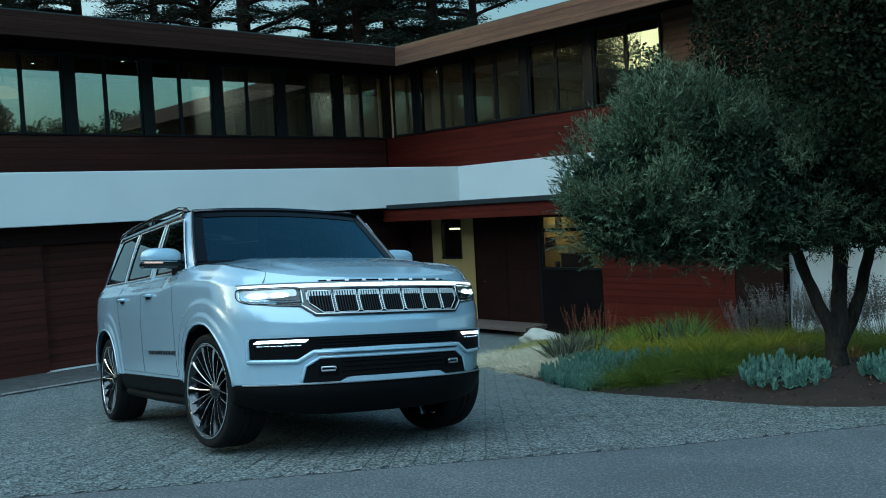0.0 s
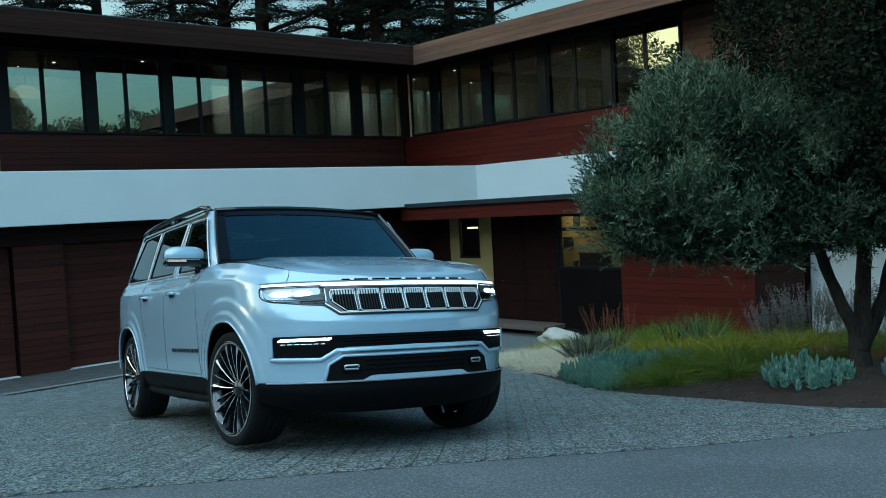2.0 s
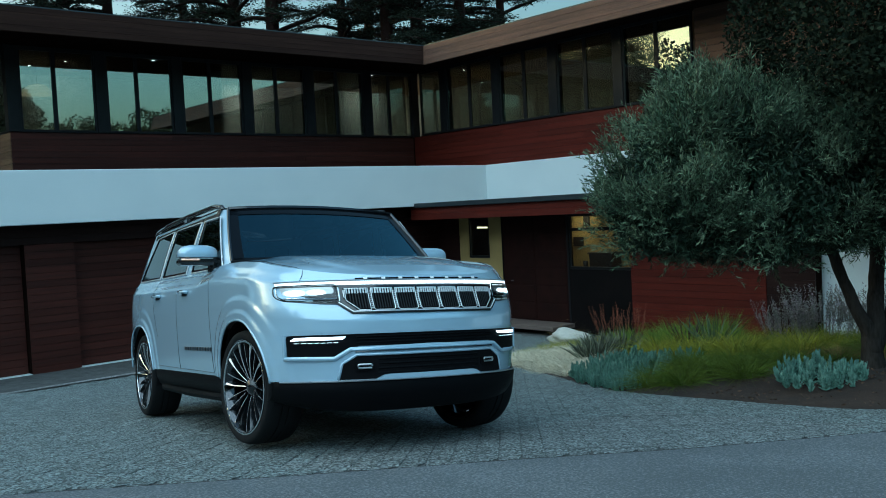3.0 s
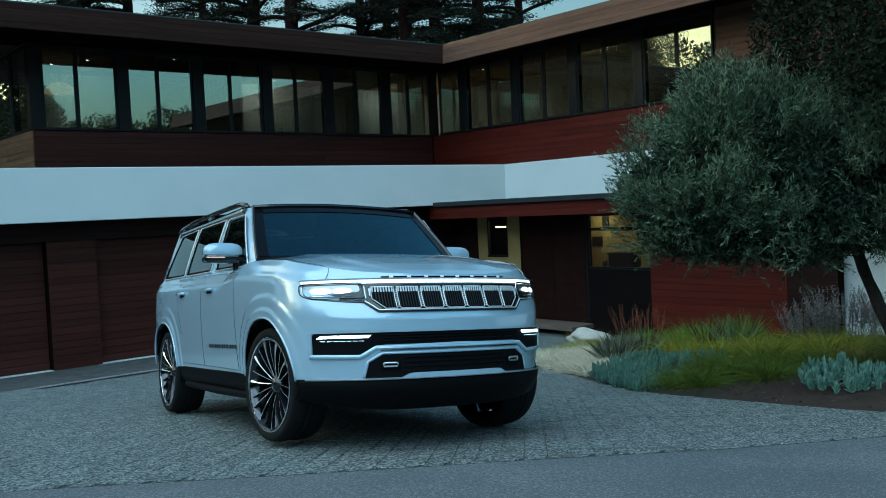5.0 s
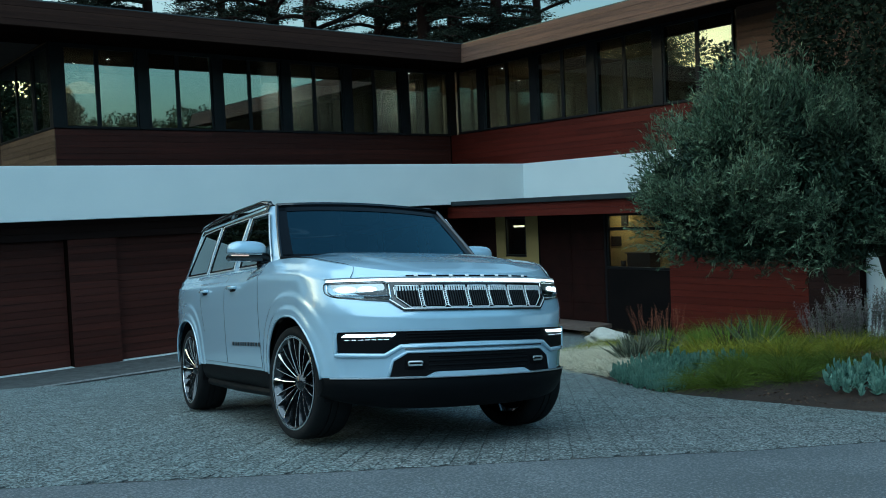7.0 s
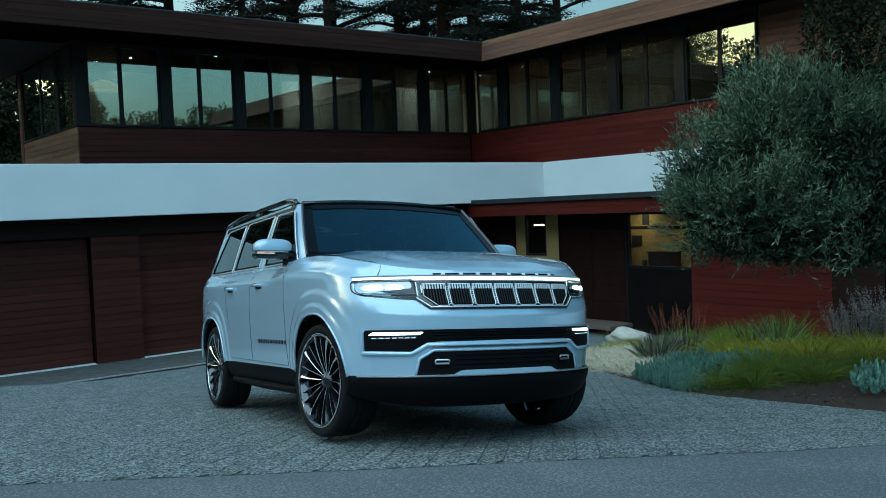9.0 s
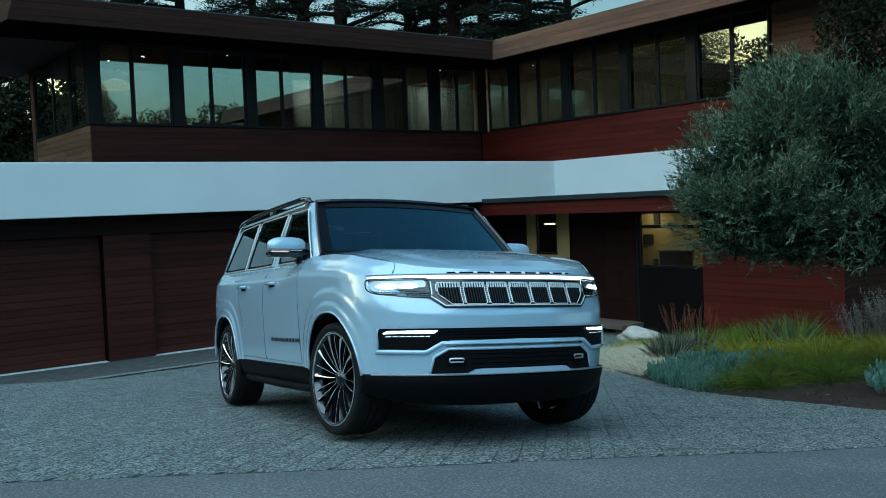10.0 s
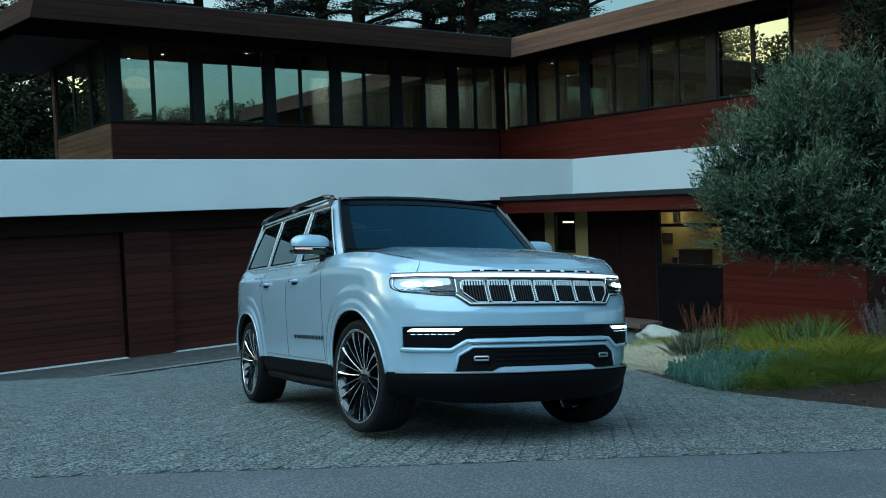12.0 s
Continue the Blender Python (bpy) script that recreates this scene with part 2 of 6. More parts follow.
tagged(link("road", strip_sheet(-16, 14, 90, 14, lambda x: edge_y(x) - 9.0, edge_y, 0.0), M_ASPHALT, smooth=True),
       "smooth blue-grey asphalt lane at the head of the drive", "road", kind="structure")
forecourt = tagged(link("pavement", strip_sheet(-9, 13.8, 90, 60, edge_y, lambda x: 15.9, -0.008), M_JOINT, smooth=True),
                   "grey stone-paved forecourt sloping down to the garage", "pavement", kind="structure")

# bed of soil
rows = []
for j in range(81):
    y = -5.3 + 14.2 * j / 80
    rows.append([(3.3 + 10.6 * i / 70, y) for i in range(71)])
bm = bmesh.new()
vs = [[bm.verts.new((x, y, bed_z(x, y))) for x, y in r] for r in rows]
for j in range(80):
    for i in range(70):
        q = (vs[j][i], vs[j][i + 1], vs[j + 1][i + 1], vs[j + 1][i])
        c = sum((v.co for v in q), Vector()) / 4
        if inside(BED, c.x, c.y):
            bm.faces.new(q)
bmesh.ops.delete(bm, geom=[v for v in bm.verts if not v.link_faces], context="VERTS")
for v in bm.verts:
    if v.is_boundary:
        best, d = None, 1e9
        for (x0, y0), (x1, y1) in zip(BED, BED[1:] + BED[:1]):
            dx, dy = x1 - x0, y1 - y0
            u = min(max(((v.co.x - x0) * dx + (v.co.y - y0) * dy) / (dx * dx + dy * dy), 0), 1)
            px, py = x0 + u * dx, y0 + u * dy
            if math.hypot(v.co.x - px, v.co.y - py) < d:
                d, best = math.hypot(v.co.x - px, v.co.y - py), (px, py)
        v.co = Vector((best[0], best[1], ground_z(*best) - 0.004))
tagged(link("planting_bed", bm, M_SOIL, smooth=True), "raised bed of dark brown soil and leaf litter", "planting bed", kind="structure")

# ---- house ----
YW, XR, YT = 18.56, 15.7, 15.15      # window wall of the long wing, window wall of the cross wing, terrace front
ZT, ZS, ZH, ZE = 2.98, 4.18, 6.22, 6.30    # terrace top, sill, window head, eave


def board(parent, mat, axis_name, a0, a1, at, z0, z1, thick, out):
    """One cladding board on a wall: along x at y = at, or along y at x = at, standing out by thick towards out."""
    lo, hi = (at, at + thick * out) if out > 0 else (at + thick * out, at)
    bm = bmesh.new()
    if axis_name == "x":
        box(bm, a0, a1, lo, hi, z0, z1)
    else:
        box(bm, lo, hi, a0, a1, z0, z1)
    face = at + thick * out
    for v in bm.verts:      # a small slope on the lower lip, as lapped boards have
        c = v.co.y if axis_name == "x" else v.co.x
        if abs(c - face) < 1e-6:
            v.co.z += 0.001 if v.co.z < (z0 + z1) / 2 else -0.002
    return part("plank", bm, mat, parent)


def cladding(parent, mat, axis_name, a0, a1, at, z0, z1, out, high=0.16, thick=0.022, seed=1, joints=True):
    rnd = random.Random(seed)
    n = max(1, round((z1 - z0) / high))
    for i in range(n):
        za, zb = z0 + (z1 - z0) * i / n, z0 + (z1 - z0) * (i + 1) / n
        cuts = [a0]
        if joints and abs(a1 - a0) > 4:
            x = a0 + rnd.uniform(1.5, 4.5)
            while x < a1 - 1.0:
                cuts.append(x)
                x += rnd.uniform(3.0, 5.0)
        cuts.append(a1)
        for p, q in zip(cuts, cuts[1:]):
            board(parent, mat, axis_name, p + 0.001, q - 0.001, at, za + 0.002, zb - 0.002, thick + rnd.uniform(0, 0.003), out)


def wall(name, a, label):
    return tagged(link(name, boxed(*a), M_SOFFIT), label, "wall", kind="structure")


# long wing, upper storey
w = wall("wall_1", (2.88, 15.72, YW + 0.05, YW + 0.30, 2.6, ZS - 0.04), "red-brown cedar boarded wall below the upper windows")
cladding(w, M_WOOD, "x", 2.88, 15.68, YW + 0.05, ZT - 0.25, ZS - 0.05, -1, seed=3)
# west end wall: the glow on it is part of the board colour
w = wall("wall_2", (2.88, 3.13, YW + 0.30, 24.3, 2.6, ZS - 0.04), "cedar boarded end wall, paler tone for the west glow")
cladding(w, M_WOOD_END_GLOW, "y", YW + 0.05, 24.3, 2.88, ZT - 0.25, ZS - 0.05, -1, seed=4)
wall("wall_3", (2.88, 24.0, 24.3, 24.6, -1.6, 6.4), "plain plastered rear wall of the room")
link("corner_post", boxed(2.84, 3.14, YW - 0.01, YW + 0.28, ZS - 0.035, ZE, bevel=0.006), M_FRAME)["kind"] = "structure"
tagged(link("corner_post", boxed(2.84, 3.05, 24.0, 24.35, ZT, ZE, bevel=0.006), M_WOOD_GLOW), kind="structure")


def window(name, axis_name, a0, a1, at, z0, z1, mullions, out, glass=M_GLASS, posts=True):
    """A framed window unit: jambs, head, sill, slim mullions and a pane between each two."""
    e = empty(name, label="dark-framed upper window with tinted glass panes", category="window", kind="structure")

    def bar(nm, p, q, za, zb, d0, d1, bev=0.004):
        if axis_name == "x":
            part(nm, boxed(p, q, at + min(d0 * out, d1 * out), at + max(d0 * out, d1 * out), za, zb, bevel=bev), M_FRAME, e)
        else:
            part(nm, boxed(at + min(d0 * out, d1 * out), at + max(d0 * out, d1 * out), p, q, za, zb, bevel=bev), M_FRAME, e)
    bar("window_sill", a0, a1, z0 - 0.04, z0 + 0.02, -0.06, 0.05)
    bar("window_head", a0, a1, z1 - 0.04, z1 + 0.08, -0.05, 0.03)
    bar("jamb", a0, a0 + 0.05, z0 + 0.02, z1 - 0.04, -0.05, 0.03)
    bar("jamb", a1 - 0.05, a1, z0 + 0.02, z1 - 0.04, -0.05, 0.03)
    stops = [a0 + 0.05] + list(mullions) + [a1 - 0.05]
    for m in mullions:
        bar("mullion", m - 0.055, m + 0.055, z0 + 0.02, z1 - 0.04, -0.04, 0.025)
    for i, (p, q) in enumerate(zip(stops, stops[1:])):
        p, q = p + (0.055 if i else 0), q - (0.055 if i < len(stops) - 2 else 0)
        if axis_name == "x":
            g = part("pane", boxed(p, q, at - 0.004, at + 0.004, z0 + 0.02, z1 - 0.04), glass, e)
        else:
            g = part("pane", boxed(at - 0.004, at + 0.004, p, q, z0 + 0.02, z1 - 0.04), glass, e)
        g.visible_shadow = False
    return e


def post(axis_name, c, half, at, z0, z1, label):
    a = (c - half, c + half, at - 0.06, at + 0.2, z0, z1) if axis_name == "x" else (at - 0.06, at + 0.2, c - half, c + half, z0, z1)
    return tagged(link("post", boxed(*a, bevel=0.006), M_FRAME), label, "post", group="posts between the windows", kind="structure")


posts_x = [3.02, 5.18, 7.31, 9.47, 11.62, 13.82, 15.80]
for i, (p, q) in enumerate(zip(posts_x, posts_x[1:])):
    a0, a1 = p + (0.12 if i == 0 else 0.15), q - 0.15
    window("window_%d" % (i + 1), "x", a0, a1, YW + 0.03, ZS, ZH, [(a0 + a1) / 2 - 0.09], -1)
    post("x", q, 0.145, YW + 0.03, ZS - 0.035, ZE, "dark bronze post between upper windows")
posts_y = [18.3, 16.95, 14.52, 12.18, 9.86, 7.52]
for i, (p, q) in enumerate(zip(posts_y, posts_y[1:])):
    a1, a0 = p - 0.15, q + (0.15 if i < 4 else 0.06)
    window("window_%d" % (i + 7), "y", a0, a1, XR + 0.03, ZS + 0.02, ZH, [(a0 + a1) / 2] if i else [], -1)
    if i < 4:
        post("y", q, 0.145, XR + 0.03, ZS - 0.015, ZE, "dark bronze post between upper windows")
window("window_12", "y", 18.85, 20.25, 2.90, ZS, ZH, [], -1)
window("window_13", "y", 20.40, 23.98, 2.90, ZS, ZH, [22.0], -1)
tagged(link("post", boxed(2.86, 3.06, 20.25, 20.40, ZS - 0.035, ZE, bevel=0.006), M_FRAME), "dark bronze post between upper windows", "post", group="posts between the windows", kind="structure")

# cross wing, upper storey
w = wall("wall_4", (XR + 0.05, XR + 0.3, 1.5, 18.84, 2.62, ZS - 0.02), "red cedar boarded wall below the cross wing windows")
cladding(w, M_WOOD_RED, "y", 1.5, 18.58, XR + 0.05, ZT - 0.02, ZS - 0.03, -1, seed=5)
w = wall("wall_5", (XR + 0.05, XR + 0.3, 1.5, 7.5, ZS - 0.02, ZE + 0.02), "warm cedar boarded wall beside the last window")
cladding(w, M_WOOD_GLOW, "y", 1.5, 7.5, XR + 0.05, ZS, ZE, -1, seed=6)
wall("wall_6", (XR + 0.3, 24.0, 1.5, 1.8, -1.7, ZE), "boarded end wall of the cross wing")
wall("wall_7", (23.7, 24.0, 1.8, 24.3, -1.7, ZE), "rear wall of the cross wing")

# terrace parapet in white render
tagged(link("wall_8", boxed(-16.0, XR + 0.3, YT, YT + 0.35, 1.80, ZT, bevel=0.012), M_WHITE), "smooth white rendered terrace parapet", "parapet wall", kind="structure")
tagged(link("wall_9", boxed(XR, XR + 0.30, 1.5, YT - 0.002, 1.5, ZT, bevel=0.012), M_WHITE), "smooth white rendered band of the cross wing", "wall", kind="structure")
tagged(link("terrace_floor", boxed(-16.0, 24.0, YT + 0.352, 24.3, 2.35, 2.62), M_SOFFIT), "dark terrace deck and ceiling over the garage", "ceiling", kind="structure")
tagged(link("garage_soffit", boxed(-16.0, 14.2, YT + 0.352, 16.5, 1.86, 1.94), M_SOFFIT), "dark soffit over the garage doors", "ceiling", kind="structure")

# roof: battered boarded fascia, soffit rising from the eaves to the walls, and deck
EX0, EY, EX, EN = 0.58, YW - 2.25, XR - 1.31, 0.33      # eave lines and the near end of the cross wing
ZV, ZF, BACK = 6.166, 6.778, 0.19                       # eave, roof edge, batter
GX, GZ = -0.30, 0.58                                    # the gable edge swings out and climbs towards the back


def fascia(name, pts_lo, pts_hi, mat, rows_n, label):
    """Boards on a sloping eave face between a lower and an upper line."""
    e = empty(name, label=label, category="roof fascia", kind="structure")
    (a, b), (c, d) = [Vector(p) for p in pts_lo], [Vector(p) for p in pts_hi]
    nrm = (b - a).cross(c - a).normalized()
    for i in range(rows_n):
        u0, u1 = i / rows_n + 0.004, (i + 1) / rows_n - 0.004
        p0, p1, q0, q1 = a.lerp(c, u0), b.lerp(d, u0), a.lerp(c, u1), b.lerp(d, u1)
        bm = bmesh.new()
        off = nrm * 0.012 * (1 if i % 2 else 0.7)
        f = [bm.verts.new(v + off) for v in (p0, p1, q1, q0)]
        g = [bm.verts.new(v - nrm * 0.04) for v in (p0, p1, q1, q0)]
        bm.faces.new(f)
        bm.faces.new(g[::-1])
        for k in range(4):
            bm.faces.new((f[k], g[k], g[(k + 1) % 4], f[(k + 1) % 4]))
        part("plank", bm, mat, e)
    return e


# trims 1 and 2: dim and lit side painted by the board tone
fascia("roof_trim_1", ((EX0, EY, ZV), (EX, EY, ZV)), ((EX0 + BACK, EY + BACK, ZF), (EX + BACK, EY + BACK, ZF)), M_WOOD_DIM, 4, "dark brown boarded roof fascia")
fascia("roof_trim_2", ((EX, EY, ZV), (EX, EN, ZV)), ((EX + BACK, EY + BACK, ZF), (EX + BACK, EN, ZF)), M_WOOD_GLOW, 4, "cedar boarded roof fascia, lighter tone for the glow side")
fascia("roof_trim_3", ((EX0 + GX, 26.0, ZV + GZ), (EX0, EY, ZV)), ((EX0 + GX + BACK, 26.0, ZF + GZ), (EX0 + BACK, EY + BACK, ZF)), M_WOOD_DIM, 4, "dark brown boarded roof fascia at the gable end")


def slab(name, top, thick, mat, label, category):
    """A thin sheet through four corners, with thickness upwards."""
    bm = bmesh.new()
    lo = [bm.verts.new(p) for p in top]
    hi = [bm.verts.new(Vector(p) + Vector((0, 0, thick))) for p in top]
    for q in (lo[::-1], hi):
        bm.faces.new((q[0], q[1], q[2]))
        bm.faces.new((q[0], q[2], q[3]))
    for k in range(4):
        bm.faces.new((lo[k], lo[(k + 1) % 4], hi[(k + 1) % 4], hi[k]))
    return tagged(link(name, bm, mat), label, category, kind="structure")


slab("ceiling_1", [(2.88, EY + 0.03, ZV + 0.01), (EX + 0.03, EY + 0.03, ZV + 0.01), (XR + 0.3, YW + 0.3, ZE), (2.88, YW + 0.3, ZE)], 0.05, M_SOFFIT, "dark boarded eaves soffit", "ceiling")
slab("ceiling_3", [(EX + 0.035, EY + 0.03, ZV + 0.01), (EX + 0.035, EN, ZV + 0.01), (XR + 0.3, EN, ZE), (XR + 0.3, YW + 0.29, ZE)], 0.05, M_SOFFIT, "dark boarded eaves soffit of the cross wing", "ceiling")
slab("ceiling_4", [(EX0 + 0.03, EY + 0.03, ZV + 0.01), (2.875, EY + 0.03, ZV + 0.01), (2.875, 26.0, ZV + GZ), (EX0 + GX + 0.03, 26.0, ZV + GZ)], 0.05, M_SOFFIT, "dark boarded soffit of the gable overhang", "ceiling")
bm = boxed(2.88, XR + 0.305, YW + 0.305, 26.0, ZE - 0.01, ZE + 0.05)
box(bm, XR + 0.31, 25.0, EN, 26.0, ZE - 0.01, ZE + 0.05)
tagged(link("ceiling_5", bm, M_CEIL), "warm boarded ceiling of the upper rooms", "ceiling", kind="structure")
tagged(link("wall_30", boxed(2.88, 3.10, YW + 0.1, 24.35, ZE + 0.052, ZE + 0.42), M_SOFFIT), "dark boarded strip over the end windows", "wall", kind="structure")
bm = boxed(EX0 + BACK + 0.10, EX + BACK, EY + BACK + 0.05, 26.0, ZE + 0.06, ZF - 0.01)
box(bm, EX + BACK + 0.045, 25.0, EN + 0.05, 26.0, ZE + 0.06, ZF - 0.01)
tagged(link("roof", bm, M_ROOF), "flat gravelled roof behind the fascia", "roof", kind="structure")
bm = boxed(EX0 + BACK - 0.02, EX + BACK + 0.04, EY + BACK - 0.015, EY + BACK + 0.1, ZF, ZF + 0.03)
box(bm, EX + BACK - 0.015, EX + BACK + 0.10, EN, EY + BACK - 0.02, ZF, ZF + 0.03)
tagged(link("roof_edging", bm, M_METAL_EDGE), "thin dark metal roof edging", "roof trim", kind="structure")

# rooms behind the upper windows
tagged(link("floor", boxed(3.13, 23.7, YW + 0.3, 24.3, 2.625, 2.98), M_INT_FLOOR), "dark timber floor of the upper rooms", "floor", kind="structure")
tagged(link("floor", boxed(XR + 0.3, 23.7, 1.8, YW + 0.298, 2.625, 2.98), M_INT_FLOOR), "dark timber floor of the cross wing", "floor", kind="structure")
tagged(link("wall_10", boxed(3.13, 19.59, 23.0, 23.15, 2.985, ZE - 0.012), M_INTERIOR), "plain beige inner wall", "wall", kind="structure")
tagged(link("wall_11", boxed(19.6, 19.75, 1.8, 23.15, 2.985, ZE - 0.012), M_INTERIOR), "plain beige inner wall of the cross wing", "wall", kind="structure")
for x in (9.5, 13.85):
    tagged(link("wall_12", boxed(x, x + 0.12, YW + 1.8, 22.99, 2.985, ZE - 0.012), M_INTERIOR), "plain beige partition wall", "wall", kind="structure")


def downlight(x, y, z):
    e = empty("downlight", pose(x, y, z), "small recessed warm ceiling downlight, switched on", "ceiling light", "recessed ceiling downlights")
    bm = bmesh.new()
    bmesh.ops.create_cone(bm, cap_ends=True, segments=16, radius1=0.04, radius2=0.04, depth=0.012)
    part("lens", bm, M_LAMP, e)
    part("ring", tube(bmesh.new(), [(0.062 * math.cos(a), 0.062 * math.sin(a), 0) for a in [math.tau * k / 16 for k in range(16)]], 0.010, 6, closed=True), M_FRAME, e)


for x, y in ((3.35, 19.4), (4.3, 21.4), (4.95, 20.4), (7.0, 19.3), (11.9, 19.2), (14.6, 19.3), (14.5, 21.2), (3.2, 21.6)):
    downlight(x, y, ZE - 0.02)
for x, y in ((16.9, 17.2), (17.2, 13.3), (17.0, 10.6)):
    downlight(x, y, ZE - 0.02)


e = empty("pendant_lamp", pose(4.40, 21.2, 5.50), "wide tan fabric pendant lamp, dimly lit", "pendant lamp")
prof = [(0.06, 0.24), (0.20, 0.21), (0.36, 0.10), (0.44, -0.06), (0.43, -0.06), (0.35, 0.09), (0.19, 0.20), (0.05, 0.23)]
part("shade", from_grid([[(r * math.cos(k * math.tau / 28), r * math.sin(k * math.tau / 28), z) for k in range(28)] for r, z in prof], closed=True), glow("tan_lamp_fabric", (1.0, 0.62, 0.28), 0.22), e, smooth=True)
part("cord", tube(bmesh.new(), [(0, 0, 0.24), (0, 0, ZE - 0.012 - 5.50)], 0.008, 6), M_DARK, e)


# garage front under the terrace
YG = 15.92
ZG = -1.54
w = wall("wall_13", (-16.0, -3.6, YG, YG + 0.3, -1.75, 1.86), "dark boarded wall beside the garage door")
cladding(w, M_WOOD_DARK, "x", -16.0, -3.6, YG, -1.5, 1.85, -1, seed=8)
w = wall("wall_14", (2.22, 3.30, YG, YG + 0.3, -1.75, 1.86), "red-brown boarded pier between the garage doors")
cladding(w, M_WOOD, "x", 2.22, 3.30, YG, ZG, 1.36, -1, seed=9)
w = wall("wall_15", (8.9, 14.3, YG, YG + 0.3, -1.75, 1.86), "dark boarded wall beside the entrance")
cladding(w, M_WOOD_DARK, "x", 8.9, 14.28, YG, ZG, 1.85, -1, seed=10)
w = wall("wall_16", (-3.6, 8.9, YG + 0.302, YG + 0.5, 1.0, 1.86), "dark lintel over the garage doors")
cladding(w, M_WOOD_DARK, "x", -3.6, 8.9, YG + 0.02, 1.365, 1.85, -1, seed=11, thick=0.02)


def garage_door(name, x0, x1):
    e = empty(name, label="closed dark red-brown boarded sectional garage door", category="garage door", group="garage doors", kind="structure")
    part("door_leaf", boxed(x0 + 0.01, x1 - 0.01, YG + 0.20, YG + 0.26, ZG + 0.02, 1.36), M_WOOD_DARK, e)
    n = 17
    rnd = random.Random(int(x0 * 10) + 50)
    for i in range(n):
        za, zb = ZG + 0.03 + 2.86 * i / n, ZG + 0.03 + 2.86 * (i + 1) / n - 0.006
        board(e, M_WOOD, "x", x0 + 0.015, x1 - 0.015, YG + 0.20, za, zb, 0.018 + rnd.uniform(0, 0.004), -1)
    part("threshold", boxed(x0 - 0.1, x1 + 0.02, YG - 0.06, YG + 0.26, ZG - 0.06, ZG + 0.012, bevel=0.004), M_WHITE, e, "pale concrete threshold strip")


garage_door("door_1", -3.58, 2.20)
garage_door("door_2", 3.32, 8.88)
tagged(link("wall_17", boxed(-16, 14.0, 17.2, 17.4, -1.75, 2.3), M_DARK), "dark inner wall of the garage", "wall", kind="structure")

# long slot drain across the forecourt
YD = 13.72
e = empty("slot_drain", label="narrow steel slot drain set in pale concrete strips", category="drain", kind="structure")
M_CONC = material("pale_concrete", (0.50, 0.51, 0.50), 0.85, second=(0.38, 0.39, 0.38), scale=4, fine=60)
for y0, y1, m, up in ((YD - 0.07, YD - 0.03, M_CONC, 0.006), (YD - 0.03, YD + 0.03, M_DARK, 0.0), (YD + 0.03, YD + 0.07, M_CONC, 0.006)):
    part("strip" if m is M_CONC else "slot", strip_sheet(-8, 9, 60, 1, lambda x, y0=y0: y0, lambda x, y1=y1: y1, 0.022 + up), m, e)

# entrance under the canopy
XC, XE = 12.77, 14.3
bm = boxed(XC, XR, 1.0, YT - 0.004, 1.755, 1.885, bevel=0.01)
tagged(link("canopy", bm, M_METAL_EDGE), "thin dark metal-edged entrance canopy", "canopy", kind="structure")
w = tagged(link("canopy_fascia", boxed(XC + 0.14, XC + 0.2, 1.0, YT + 0.3, 1.40, 1.752), M_SOFFIT), "red boarded beam under the entrance canopy", "canopy beam", kind="structure")
cladding(w, M_WOOD_RED, "y", 1.0, YT + 0.3, XC + 0.14, 1.40, 1.752, -1, high=0.175, seed=12)
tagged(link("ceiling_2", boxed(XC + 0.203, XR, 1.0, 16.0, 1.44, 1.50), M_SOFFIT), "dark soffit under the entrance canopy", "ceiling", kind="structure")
w = wall("wall_18", (XE - 0.4, XE - 0.15, 4.75, 8.30, -1.9, 1.44), "red-stained boarded wall beside the entrance")
cladding(w, M_WOOD_RED, "y", 4.75, 8.30, XE - 0.4, -1.75, 1.43, -1, seed=13)
w = wall("wall_19", (XE - 0.4, XE - 0.15, 3.65, 4.74, -1.9, 1.44), "dark boarded wall at the end of the cross wing")
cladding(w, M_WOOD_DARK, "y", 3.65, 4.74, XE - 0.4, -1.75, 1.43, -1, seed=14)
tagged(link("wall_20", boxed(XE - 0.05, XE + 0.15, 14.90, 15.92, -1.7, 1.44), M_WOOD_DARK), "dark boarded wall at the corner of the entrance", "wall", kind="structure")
# glazed screen with ochre hall behind
tagged(link("wall_21", boxed(XE + 2.6, XE + 2.75, 2.0, 15.9, -1.7, 1.44), M_OCHRE), "ochre plastered hall wall", "wall", kind="structure")
tagged(link("floor", boxed(XE + 0.15, XE + 2.6, 2.0, 15.9, -1.72, -1.50), M_INT_FLOOR), "dark floor of the entrance hall", "floor", kind="structure")
tagged(link("wall_22", boxed(XE - 0.04, XE + 0.08, 14.50, 14.90, -1.54, 1.44), M_OCHRE), "narrow ochre plastered wall strip", "wall", kind="structure")
tagged(link("wall_23", boxed(XE - 0.04, XE + 0.08, 13.10, 13.62, -1.54, 1.44), M_OCHRE), "ochre plastered wall strip beside the door", "wall", kind="structure")
tagged(link("wall_24", boxed(XE - 0.04, XE + 0.08, 13.622, 14.498, -1.54, 0.20), M_OCHRE), "ochre plastered panel below a window", "wall", kind="structure")
window("window_14", "y", 13.63, 14.49, XE, 0.25, 1.36, [], -1, glass=M_GLASS_CLEAR)
bm = boxed(XE + 0.13, XE + 0.17, 13.75, 14.3, 1.06, 1.11)
tagged(link("wall_lamp", bm, M_TUBE), "slim warm tube lamp behind the glass, switched on", "lamp")
M_TRIM_DARK = material("black_brown_panel", (0.009, 0.0065, 0.006), 0.6, second=(0.005, 0.004, 0.004), scale=2, spec=0.1)
